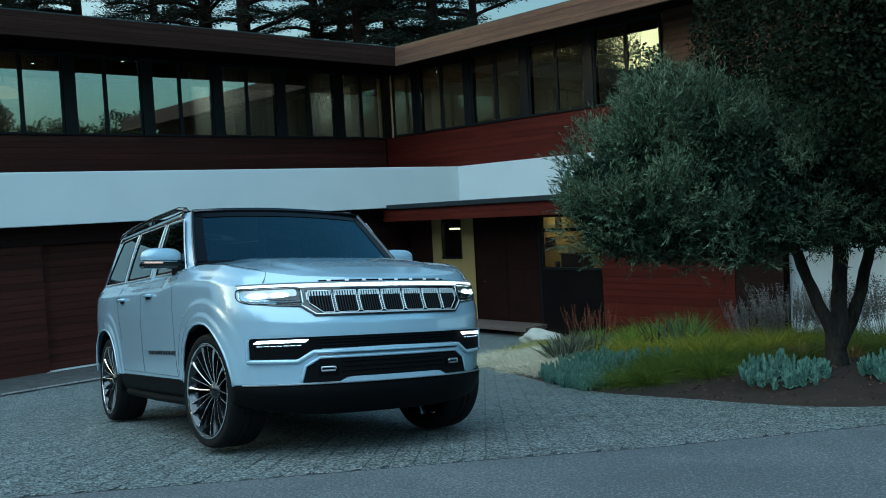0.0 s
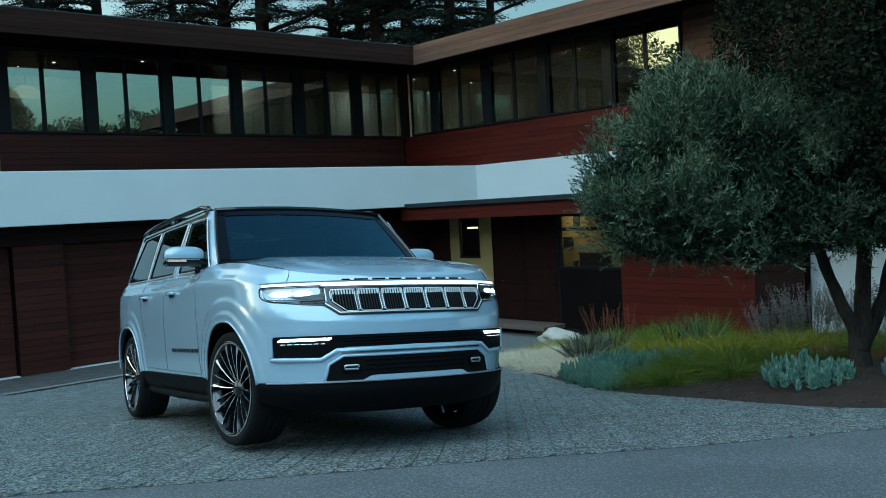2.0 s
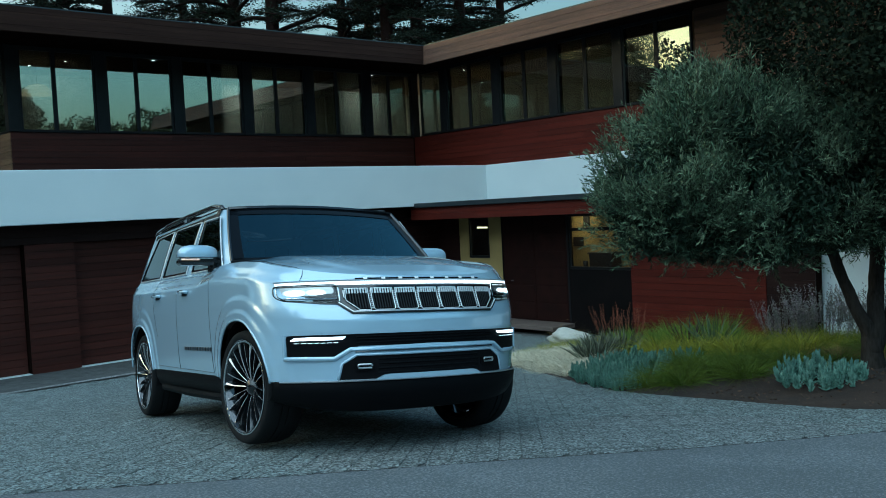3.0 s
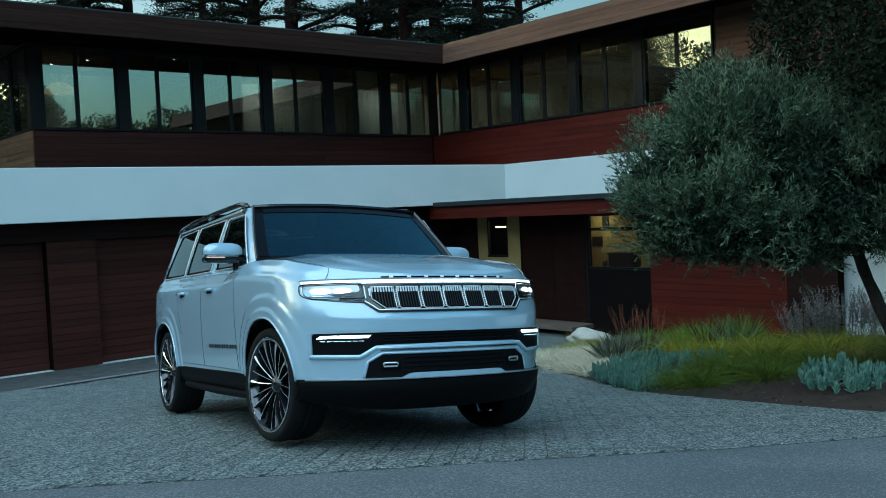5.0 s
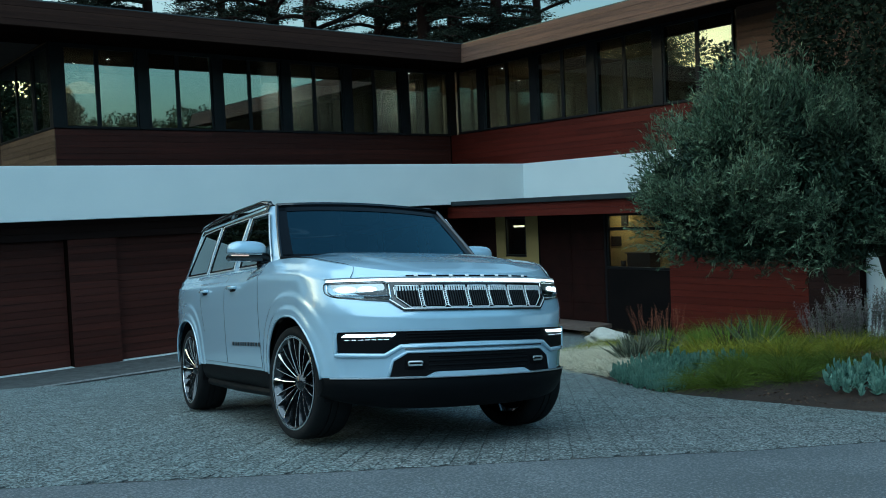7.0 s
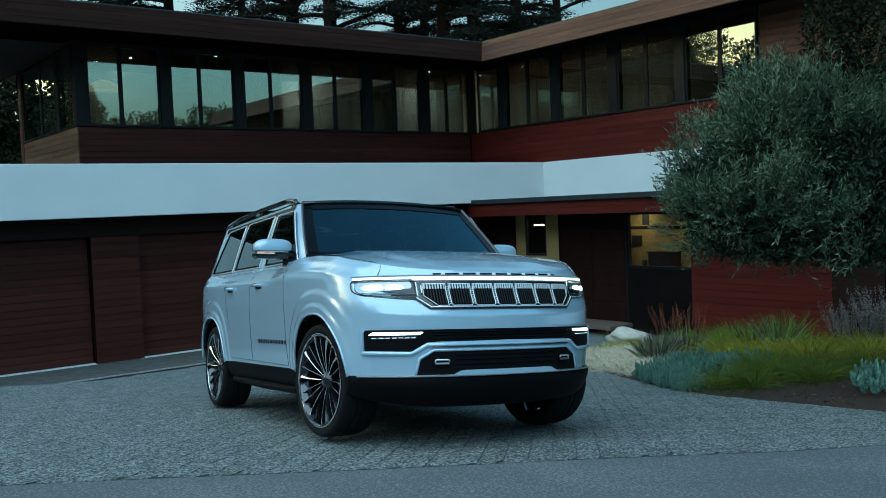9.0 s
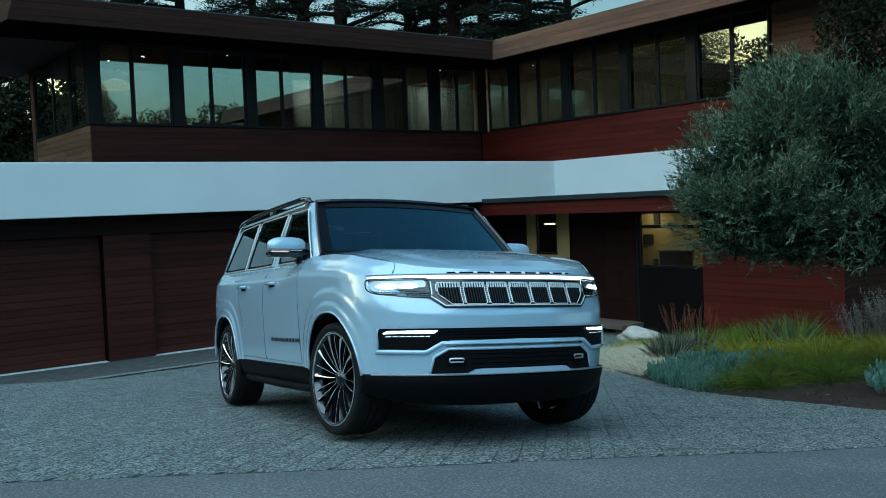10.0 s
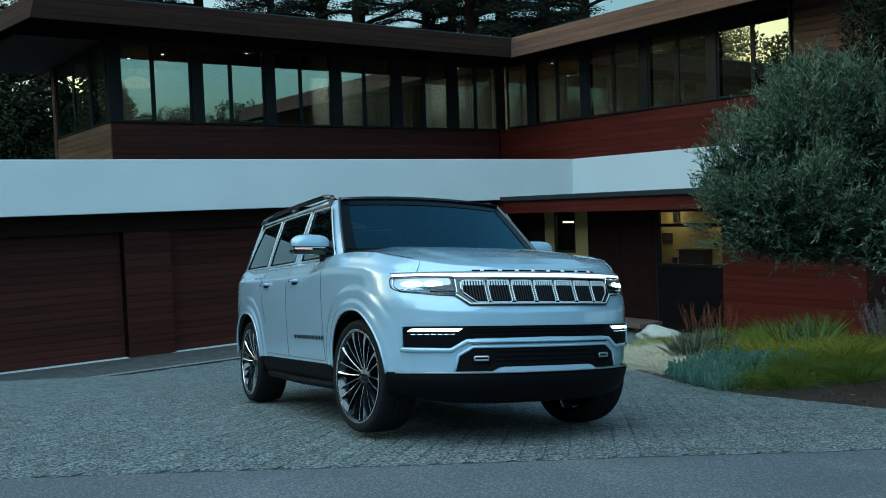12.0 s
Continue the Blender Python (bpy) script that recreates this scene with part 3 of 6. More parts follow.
M_DOOR = material("red_brown_door", (0.026, 0.009, 0.007), 0.6, second=(0.014, 0.006, 0.005), scale=3, spec=0.1)
e = empty("door_3", label="tall dark brown panelled double entrance door, closed", category="door", kind="structure")
for y0, y1 in ((10.66, 11.86), (11.87, 13.08)):
    leaf = part("door_leaf", boxed(XE - 0.03, XE + 0.03, y0, y1, -1.50, 1.40, bevel=0.006), M_DOOR, e)
    for k in range(6):
        za = -1.46 + k * 0.475
        part("panel", boxed(XE - 0.042, XE - 0.03, y0 + 0.05, y1 - 0.05, za, za + 0.44, bevel=0.004), M_DOOR, leaf)
bm = tube(bmesh.new(), [(XE - 0.05, 12.75, -0.42), (XE - 0.09, 12.75, -0.42), (XE - 0.09, 12.66, -0.42)], 0.012, 8)
part("door_handle", bm, plain("brushed_steel", (0.6, 0.6, 0.6), 0.3, 1.0), e, "brushed steel lever handle")
part("door_frame", boxed(XE - 0.06, XE + 0.06, 13.081, 13.099, -1.54, 1.44), M_FRAME, e)
part("door_frame", boxed(XE - 0.06, XE + 0.06, 10.60, 10.659, -1.54, 1.44), M_FRAME, e)
part("step", boxed(XE - 0.9, XE + 0.1, 10.5, 13.2, -1.62, -1.505, bevel=0.01), material("step_stone", (0.16, 0.12, 0.10), 0.8, scale=3, bump=0.3), e, "low stone door step")
e = window("window_15", "y", 8.45, 10.59, XE, -0.02, 1.36, [], -1, glass=M_GLASS_CLEAR)
part("transom", boxed(XE - 0.04, XE + 0.04, 8.50, 10.54, 0.94, 1.02), M_FRAME, e)
tagged(link("wall_25", boxed(XE - 0.05, XE + 0.10, 8.33, 10.60, -1.75, -0.065), M_TRIM_DARK), "plain black-brown panel below the hall window", "wall", kind="structure")
tagged(link("post", boxed(XE - 0.12, XE + 0.08, 8.33, 8.445, -1.54, 1.44, bevel=0.006), M_FRAME), "dark bronze post at the end of the hall window", "post", kind="structure")
tagged(link("wall_26", boxed(XE + 0.7, XE + 0.85, 8.1, 11.6, -1.5, 1.44), M_OCHRE), "ochre plastered hall wall behind the window", "wall", kind="structure")
for y, z, a, b in ((10.88, 0.62, 0.17, 0.13), (10.57, 1.17, 0.10, 0.14), (9.35, 0.45, 0.07, 0.07)):
    e = empty("picture_frame", label="small dark framed picture on the ochre hall wall", category="picture", group="pictures in the hall")
    part("frame", boxed(XE + 0.66, XE + 0.697, y - a, y + a, z - b, z + b, bevel=0.004), M_DARK, e)
e = empty("cabinet", label="low dark hall cabinet behind the window", category="cabinet")
part("body", boxed(XE + 0.25, XE + 0.65, 9.42, 10.17, -1.5, 0.32, bevel=0.01), M_DARK, e)
part("top", boxed(XE + 0.22, XE + 0.67, 9.38, 10.21, 0.322, 0.35, bevel=0.004), M_DARK, e)
e = empty("vase", pose(XE + 0.4, 10.42, -1.5), "tall dark vase beside the cabinet", "vase")
prof = [(0.001, 0), (0.11, 0.01), (0.13, 0.5), (0.10, 1.1), (0.06, 1.5), (0.075, 1.62), (0.06, 1.62), (0.05, 1.5)]
part("body", from_grid([[(r * math.cos(k * math.tau / 20), r * math.sin(k * math.tau / 20), z) for k in range(20)] for r, z in prof], closed=True), M_DARK, e, smooth=True)
for eye, target, p in (((XE + 0.24, 8.9, 1.36), (XE + 0.7, 8.9, -0.2), 2.6), ((XE + 0.24, 10.6, 1.36), (XE + 0.7, 10.6, -0.2), 2.6), ((XE + 1.4, 14.0, 1.30), (XE + 1.4, 14.0, 0.3), 10.0)):
    l = bpy.data.lights.new("hall_lamp", "AREA")
    l.energy, l.color, l.size = p, (1.0, 0.78, 0.46), 0.3
    new("hall_lamp", l).matrix_world = look(eye, target)

# far garden wall past the end of the house
tagged(link("wall_27", boxed(24.0, 24.2, -24.0, 1.49, -1.9, 2.2), M_WHITE), "pale rendered garden wall beyond the tree", "wall", kind="structure")
wall("wall_28", (XE - 0.145, XR + 0.02, 5.02, 5.2, -1.9, 1.44), "dark end wall of the entrance hall")
tagged(link("wall_29", boxed(14.2, 14.4, -1.5, 4.98, -1.9, 1.495), M_WHITE), "white rendered lower wall at the end of the cross wing", "wall", kind="structure")
# unseen area lamps added to brighten the inner walls of both wings' rooms
for eye, target, p in (((5.5, 21.9, ZE - 0.10), (5.5, 23.0, ZE - 1.0), 3.0), ((11.7, 21.9, ZE - 0.10), (11.7, 23.0, ZE - 1.0), 8.0), ((16.7, 21.9, ZE - 0.10), (16.7, 23.0, ZE - 1.0), 7.0),
                       ((17.8, 20.6, 4.4), (19.6, 20.6, 5.9), 3.8), ((17.8, 17.3, 4.4), (19.6, 17.3, 5.9), 3.6), ((17.8, 13.8, 4.4), (19.6, 13.8, 5.9), 3.4)):
    l = bpy.data.lights.new("room_fill", "AREA")
    l.energy, l.color, l.size = p, (1.0, 0.90, 0.74) if eye[1] > 21 else (1.0, 0.76, 0.48), 0.25
    new("room_fill", l).matrix_world = look(eye, target)
# ---- the car: x forward from the front axle, y to its left, z up from the ground ----
M_PAINT = plain("pale_blue_metallic_paint", (0.46, 0.615, 0.75), 0.26, 0.22, coat=1.0, spec=0.3)
M_PAINT.node_tree.nodes["Principled BSDF"].inputs["Coat IOR"].default_value = 1.8
M_GLOSS_BLACK = plain("gloss_black", (0.006, 0.007, 0.009), 0.22, 0.0, coat=0.8)
M_TRIM = material("black_plastic", (0.0045, 0.005, 0.006), 0.5, spec=0.06, scale=8, fine=200, bump=0.1, bump_scale=300)
M_CAVITY = material("dark_cavity", (0.006, 0.006, 0.007), 0.8, spec=0.08, scale=5)
M_CHROME = plain("bright_chrome", (0.86, 0.87, 0.88), 0.10, 1.0)
M_ALLOY = plain("machined_alloy", (0.86, 0.87, 0.88), 0.18, 0.8, coat=0.8)
M_BEAD = plain("polished_silver", (0.88, 0.89, 0.90), 0.32, 0.55, coat=0.5)
M_FRIT = plain("black_glass_border", (0.005, 0.006, 0.008), 0.08, 0.0, coat=0.0, spec=0.25)
M_SATIN = plain("satin_silver", (0.62, 0.65, 0.68), 0.3, 0.9)
M_RUBBER = material("tyre_rubber", (0.012, 0.0125, 0.0135), 0.75, spec=0.15, scale=12, fine=120, bump=0.2, bump_scale=150)
M_CARGLASS = pane_glass("privacy_glass", (0.10, 0.12, 0.13), 0.10, 1.6)
M_SHIELD = pane_glass("windscreen_glass", (0.20, 0.23, 0.26), 0.0, 2.3, (0.52, 0.83, 1.0))
M_LENS = pane_glass("lamp_lens", (0.9, 0.92, 0.93), 0.0, 1.22)
M_DRL = glow("white_led", (1.0, 0.95, 0.93), 2.2)
M_BAR = glow("light_bar", (1.0, 0.95, 0.92), 0.75)
M_PROJ = glow("projector_lamp", (1.0, 0.90, 0.82), 2.4)
M_AMBER = glow("amber_indicator", (1.0, 0.35, 0.08), 0.2)
M_LEATHER = material("seat_leather", (0.07, 0.062, 0.056), 0.5, scale=6)
M_LETTER = plain("silver_letter", (0.92, 0.93, 0.94), 0.5, 0.0)
M_BADGE = plain("dark_chrome_letter", (0.05, 0.06, 0.07), 0.3, 0.6)
M_LAMP_SHELL = plain("lamp_reflector", (0.55, 0.54, 0.53), 0.30, 0.9)
M_BARREL = plain("dark_polished_barrel", (0.10, 0.103, 0.11), 0.10, 1.0)
M_SEAM = plain("door_seam", (0.05, 0.065, 0.075), 0.6)
M_SLAT = plain("smoked_chrome", (0.045, 0.047, 0.05), 0.3, 0.7)

CAR = Matrix(((-0.1721, 0.9807, 0.0924, 0), (-0.9805, -0.1796, 0.0798, 0), (0.0949, -0.0769, 0.9925, 0), (0, 0, 0, 1)))
car = empty("car", CAR, "pale blue full-size luxury SUV, headlamps lit, parked on the drive", "car")
WB, TYRE = 3.124, 0.403
ZB = 0.49


def lerp_table(table, v):
    for (a, p), (b, q) in zip(table, table[1:]):
        if v <= b:
            return p + (q - p) * max(0.0, (v - a) / (b - a))
    return table[-1][1]


def outward(bm, axis_i, sign):
    """Turn all faces of a sheet so that they look to one side."""
    bm.normal_update()
    if sum(f.normal[axis_i] for f in bm.faces) * sign < 0:
        bmesh.ops.reverse_faces(bm, faces=bm.faces[:])
    return bm


def half_width(v):
    return lerp_table([(0, 0.985), (0.15, 1.0), (0.4, 1.012), (0.62, 1.02), (0.80, 1.016), (0.865, 1.010), (0.90, 0.984), (0.95, 0.964), (1.0, 0.925)], v)


def nose(y, z, hw=1.02):
    """How far forward the front stands at a width and height."""
    x0 = lerp_table([(0, 0.17), (0.46, 0.20), (0.75, 0.205), (0.80, 0.211), (0.88, 0.209), (0.94, 0.195), (0.98, 0.178), (1.02, 0.157), (1.13, 0.12), (1.17, 0.10), (1.25, 0.04)], z)
    u = min(abs(y) / hw, 1.0)
    return x0 + 0.75 * (1 - u ** 2.2) ** (1 / 2.2)


def top_z(x):
    return lerp_table([(-4.5, 1.36), (-3.0, 1.335), (-1.1, 1.315), (-0.7, 1.348), (-0.2, 1.336), (0.2, 1.304), (0.5, 1.245), (0.7, 1.198), (0.87, 1.168), (1.0, 1.16)], x)


def plan_loop(v):
    """One closed line round the body at the height share v, from the front middle towards the right side."""
    hw, zn = half_width(v), ZB + v * (1.165 - ZB)
    right = []
    for i in range(61):
        a = (math.pi / 2) * (i / 60) ** 0.9
        y = hw * math.sin(a)
        right.append((nose(y * 1.02 / hw, zn), -y))
    x = right[-1][0]
    n = 250
    xr = -3.35
    for i in range(1, n):
        right.append((x + (xr - x) * i / n, -hw))
    for i in range(41):
        a = (math.pi / 2) * i / 40
        c, s = math.cos(a) ** (2 / 2.7), math.sin(a) ** (2 / 2.7)
        right.append((xr - (1.02 - 0.08 * v) * s, -hw * c))
    left = [(px, -py) for px, py in right[-2:0:-1]]
    return right + left


def skin_y(x, z):
    """Half the body's width at a length and height."""
    v = min(max((z - ZB) / (top_z(x) - ZB), 0.0), 1.0)
    hw, x0 = half_width(v), nose(1.02, ZB + v * (1.165 - ZB))
    if x > x0:
        return hw * max(0.0, 1 - ((x - x0) / 0.75) ** 2.2) ** (1 / 2.2)
    if x < -3.35:
        return hw * max(0.0, 1 - ((-3.35 - x) / (1.02 - 0.08 * v)) ** 2.7) ** (1 / 2.7)
    return hw


ARCHES = [(-0.02, 0.43, 0.474), (-WB - 0.0, 0.43, 0.468)]
ARCH_P = 2.35        # the wheel openings are a little squared


def arch_d(dx, dz):
    """Distance from a wheel's middle in the squared measure of its opening."""
    return (abs(dx) ** ARCH_P + abs(dz) ** ARCH_P) ** (1 / ARCH_P)


def arch_pt(ax, az, r, a):
    c, s_ = math.cos(a), math.sin(a)
    k = r / arch_d(c, s_)
    return ax + k * c, az + k * s_


NV = 56
loops = []
for k in range(NV + 1):
    v = k / NV
    loops.append([(px, py, ZB + v * (top_z(px) - ZB)) for px, py in plan_loop(v)])
bm = from_grid(loops, closed=True)
kill = []
for f in bm.faces:
    c = f.calc_center_median()
    if abs(c.y) > 0.82:
        for ax, az, ar in ARCHES:
            if arch_d(c.x - ax, c.z - az) < ar:
                kill.append(f)
bmesh.ops.delete(bm, geom=list(set(kill)), context="FACES")
for vtx in bm.verts:
    if vtx.is_boundary and vtx.co.z > ZB + 0.004 and vtx.co.z < 1.1:
        for ax, az, ar in ARCHES:
            d = arch_d(vtx.co.x - ax, vtx.co.z - az)
            if d < ar + 0.06:
                vtx.co.x, vtx.co.z = ax + (vtx.co.x - ax) * ar / d, az + (vtx.co.z - az) * ar / d
for vtx in bm.verts:       # the broad raised flares round the wheel openings, with a lip
    if abs(vtx.co.y) > 0.70:
        for ax, az, ar in ARCHES:
            d = arch_d(vtx.co.x - ax, vtx.co.z - az)
            lift = 0.008 * smoothstep(ar + 0.175, ar + 0.150, d) + 0.010 * smoothstep(ar + 0.075, ar + 0.058, d)
            vtx.co.y += math.copysign(lift, vtx.co.y)
    if vtx.co.x < -2.9:
        vtx.co.y *= 1 - 0.016 * smoothstep(-2.9, -3.7, vtx.co.x) * smoothstep(1.34, 1.20, vtx.co.z)
part("body", bm, M_PAINT, car, smooth=40)

# bonnet between the wing tops
top = loops[-1]
half = len(top) // 2
rows_h = []
for px, py, pz in [p for p in top[:half] if p[0] > -0.66]:
    c = lerp_table([(-0.7, 1.395), (-0.3, 1.385), (0.1, 1.350), (0.4, 1.300), (0.6, 1.255), (0.76, 1.205), (0.86, 1.168), (1.0, 1.16)], px)
    row = []
    for i in range(61):
        u = -1 + 2 * i / 60
        z = pz + (c - pz) * (1 - abs(u) ** 3.2)
        z += 0.013 * smoothstep(0.74, 0.60, abs(u)) * smoothstep(0.85, 0.3, px)
        row.append((px, u * abs(py), z))
    rows_h.append(row)
part("bonnet", from_grid(rows_h[1:]), M_PAINT, car, smooth=40)
# shut lines of the bonnet
for s in (1, -1):
    col = 1 if s < 0 else 59
    pts = [Vector(r[col]) + Vector((0, 0, 0.001)) for r in rows_h if -0.60 < r[0][0] < 0.52]
    end = Vector((nose(0.80, 1.15) + 0.003, s * 0.80, 1.15))
    q0 = pts[0]
    turn = [q0.lerp(end, 0.35) + Vector((0.03, -s * 0.03, 0.010)), q0.lerp(end, 0.7) + Vector((0.02, -s * 0.02, 0.008))]
    part("shut_line", tube(bmesh.new(), [end] + turn[::-1] + pts, 0.0022, 5), M_CAVITY, car)


# greenhouse
def side_y(z):
    u = (z - 1.30) / 0.53
    return 0.93 - 0.10 * u - 0.03 * u * u


def house_loop(u):
    """Line round the cabin at the height share u."""
    z = 1.29 + u * 0.54
    hw = side_y(z)
    xa, xc = -0.60 - 0.48 * u, -0.38 - 0.63 * u       # pillar foot to head, glass middle
    right = []
    for i in range(25):
        t = i / 24
        y = (hw - 0.05) * math.sin(t * math.pi / 2)
        right.append((xc + (xa - xc) * (y / hw) ** 2.2, -y, z + (0.03 * (1 - (y / hw) ** 2) * u) + 0.07 * (1 - u) * 1.0))
    right.append((xa - 0.05, -hw + 0.012, z + 0.04 * (1 - u)))
    xr = -3.4 + 0.22 * u
    for i in range(1, 60):
        right.append((xa - 0.1 + (xr - xa + 0.1) * i / 59, -hw, z))
    for i in range(1, 21):
        a = (math.pi / 2) * i / 20
        right.append((xr - (0.92 - 0.20 * u) * math.sin(a) ** 0.74, -hw * math.cos(a) ** 0.74, z))
    left = [(px, -py, pz) for px, py, pz in right[-2:0:-1]]
    return right + left


cab = [house_loop(k / 16) for k in range(17)]
nfront = 24
bm = bmesh.new()
vs = [[bm.verts.new(p) for p in r] for r in cab]
m = len(cab[0])
WIN = [((-0.68, 1.355), (-1.50, 1.365), (-1.43, 1.745), (-1.07, 1.735)),
       ((-1.76, 1.368), (-2.52, 1.375), (-2.36, 1.755), (-1.62, 1.748)),
       ((-2.70, 1.378), (-3.42, 1.385), (-3.09, 1.745), (-2.56, 1.755))]
for i in range(16):
    for j in range(m):
        q = (vs[i][j], vs[i][(j + 1) % m], vs[i + 1][(j + 1) % m], vs[i + 1][j])
        c = sum((w_.co for w_ in q), Vector()) / 4
        front_glass = (j < nfront - 1 or j >= m - nfront + 1) and i >= 0
        side_glass = any(inside([(a, b) for a, b in w_], c.x, c.z) for w_ in WIN) and abs(c.y) > 0.6
        if not front_glass and not side_glass:
            bm.faces.new(q)
part("cabin_frame", bm, M_PAINT, car, smooth=40)
bm = bmesh.new()
keep = [[r[(j + m) % m] for j in range(-nfront + 1, nfront)] for r in cab]
part("windscreen", outward(from_grid(keep), 0, 1), M_SHIELD, car, "tinted windscreen reflecting the dusk sky", smooth=True).visible_shadow = False
for j0, nm in ((-nfront + 1, 1), (nfront - 1, -1)):
    part("pillar_trim", tube(bmesh.new(), [Vector(r[(j0 + m) % m]) + Vector((0.008, 0, 0.006)) for r in cab], 0.014, 6), M_GLOSS_BLACK, car)
part("windscreen_shade", tube(bmesh.new(), [Vector(p) + Vector((0.012, 0, 0.004)) for p in keep[-1]], 0.016, 6), M_GLOSS_BLACK, car)
for rows_b in ([r[:7] for r in keep], [r[-7:] for r in keep], keep[-3:], keep[:2]):
    part("windscreen_border", outward(from_grid([[Vector(p) + Vector((0.004, 0, 0.003)) for p in r] for r in rows_b]), 0, 1), M_FRIT, car, smooth=True)
part("cowl", tube(bmesh.new(), [Vector(p) + Vector((0.015, 0, -0.004)) for p in keep[0]], 0.02, 6), M_TRIM, car)


def side_patch(poly, s, off, n=10):
    """A skin on the cabin side over a four-cornered outline given in x and z."""
    (a, b, c, d) = poly
    rows = []
    for i in range(n + 1):
        v = i / n
        row = []
        for j in range(n + 1):
            u = j / n
            x = (a[0] * (1 - u) + b[0] * u) * (1 - v) + (d[0] * (1 - u) + c[0] * u) * v
            z = (a[1] * (1 - u) + b[1] * u) * (1 - v) + (d[1] * (1 - u) + c[1] * u) * v
            row.append((x, s * (side_y(z) + off), z))
        rows.append(row)
    return rows


for s in (1, -1):
    for w_ in WIN:
        big = [(a + (0.03 if k in (0, 3) else -0.03), b + (-0.02 if k < 2 else 0.02)) for k, (a, b) in enumerate(w_)]
        g = side_patch(big, s, 0.004)
        win = part("side_window", outward(from_grid(g), 1, s), M_CARGLASS, car, "dark tinted side window", smooth=True)
        win.visible_shadow = False
        ring = g[0] + [r[-1] for r in g[1:]] + g[-1][-2::-1] + [r[0] for r in g[-2:0:-1]]
        part("window_trim", tube(bmesh.new(), ring, 0.010, 6, closed=True), M_GLOSS_BLACK, win)
        strip = side_patch([(a + (0.045 if k in (0, 3) else -0.045), b + (-0.034 if k < 2 else 0.030)) for k, (a, b) in enumerate(w_)], s, 0.007)
        ring = strip[0] + [r[-1] for r in strip[1:]] + strip[-1][-2::-1] + [r[0] for r in strip[-2:0:-1]]
        part("window_trim", tube(bmesh.new(), ring, 0.0065, 6, closed=True), M_BEAD, win, "bright chrome window strip")

# roof skin, black, and rails
rows_r = []
up = cab[-1]
hh = len(up) // 2
rim = [p for p in up[:hh + 1]]
for px, py, pz in rim:
    rows_r.append([(px, u * abs(py), pz + 0.012 + 0.055 * (1 - abs(u) ** 2.5) * smoothstep(-1.06, -1.5, px) * smoothstep(-4.1, -3.75, px)) for u in [-1 + 2 * i / 24 for i in range(25)]])
part("roof", from_grid(rows_r[1:-1]), M_GLOSS_BLACK, car, "gloss black roof", smooth=True)
for s in (1, -1):
    band = [[(x, s * (side_y(z) + 0.004 - 0.004 * k), z) for x in [-1.10 - 0.1 * i for i in range(23)]] for k, z in enumerate((1.772, 1.81, 1.844))]
    part("roof_side", from_grid(band), M_GLOSS_BLACK, car, smooth=True)
    rail = part("roof_rail", tube(bmesh.new(), [(-1.16, s * 0.757, 1.838), (-1.25, s * 0.76, 1.875), (-1.4, s * 0.76, 1.895), (-2.2, s * 0.76, 1.905), (-3.0, s * 0.76, 1.895), (-3.4, s * 0.76, 1.87), (-3.5, s * 0.76, 1.838)], 0.021, 10), M_GLOSS_BLACK, car, smooth=True)
    part("rail_strip", tube(bmesh.new(), [(-1.20, s * 0.776, 1.858), (-1.4, s * 0.779, 1.895), (-2.2, s * 0.779, 1.907), (-3.0, s * 0.779, 1.895)], 0.009, 6), M_CHROME, rail, "bright chrome strip")
    for x in (-1.26, -2.3, -3.3):
        part("rail_foot", boxed(x - 0.06, x + 0.06, s * 0.76 - 0.015, s * 0.76 + 0.015, 1.83, 1.89, bevel=0.008), M_GLOSS_BLACK, rail)


# ---- front face details laid on the nose ----
def nose_pt(y, z, off=0.0):
    return Vector((nose(y, z) + off, y, z))


def nose_patch(poly, off, step=0.03, depth=0.02):
    """A panel of some depth that follows the nose over an outline in y and z: the outline runs along the top from right to left, then back below."""
    ys_ = [p[0] for p in poly]
    lo, hi = min(ys_), max(ys_)
    n = max(2, int((hi - lo) / step))
    cols = []
    for i in range(n + 1):
        y = lo + (hi - lo) * i / n
        y = min(max(y, lo + 1e-4), hi - 1e-4)
        cross = []
        for (y0, z0), (y1, z1) in zip(poly, poly[1:] + poly[:1]):
            if (y0 <= y < y1) or (y1 <= y < y0):
                cross.append(z0 + (z1 - z0) * (y - y0) / (y1 - y0))
        if len(cross) >= 2:
            cols.append((y, min(cross), max(cross)))
    bm = bmesh.new()
    k = 6
    grid = []
    for y, z0, z1 in cols:
        grid.append([bm.verts.new(nose_pt(y, z0 + (z1 - z0) * j / k, off)) for j in range(k + 1)])
    for a, b in zip(grid, grid[1:]):
        for j in range(k):
            bm.faces.new((a[j], b[j], b[j + 1], a[j + 1]))
    if depth:
        ext = bmesh.ops.extrude_face_region(bm, geom=bm.faces[:])
        for g in ext["geom"]:
            if isinstance(g, bmesh.types.BMVert):
                g.co.x -= depth
        bmesh.ops.recalc_face_normals(bm, faces=bm.faces[:])
    return bm


def nose_line(pts, r, off, n=6, closed=False, fine=0.03):
    out = []
    seq = list(zip(pts, pts[1:] + (pts[:1] if closed else [])))
    seq = seq if closed else seq[:len(pts) - 1]
    for (y0, z0), (y1, z1) in seq:
        k = max(1, int(math.hypot(y1 - y0, z1 - z0) / fine))
        out += [nose_pt(y0 + (y1 - y0) * i / k, z0 + (z1 - z0) * i / k, off) for i in range(k)]
    if not closed:
        out.append(nose_pt(*pts[-1], off))
    return tube(bmesh.new(), out, r, n, closed=closed)


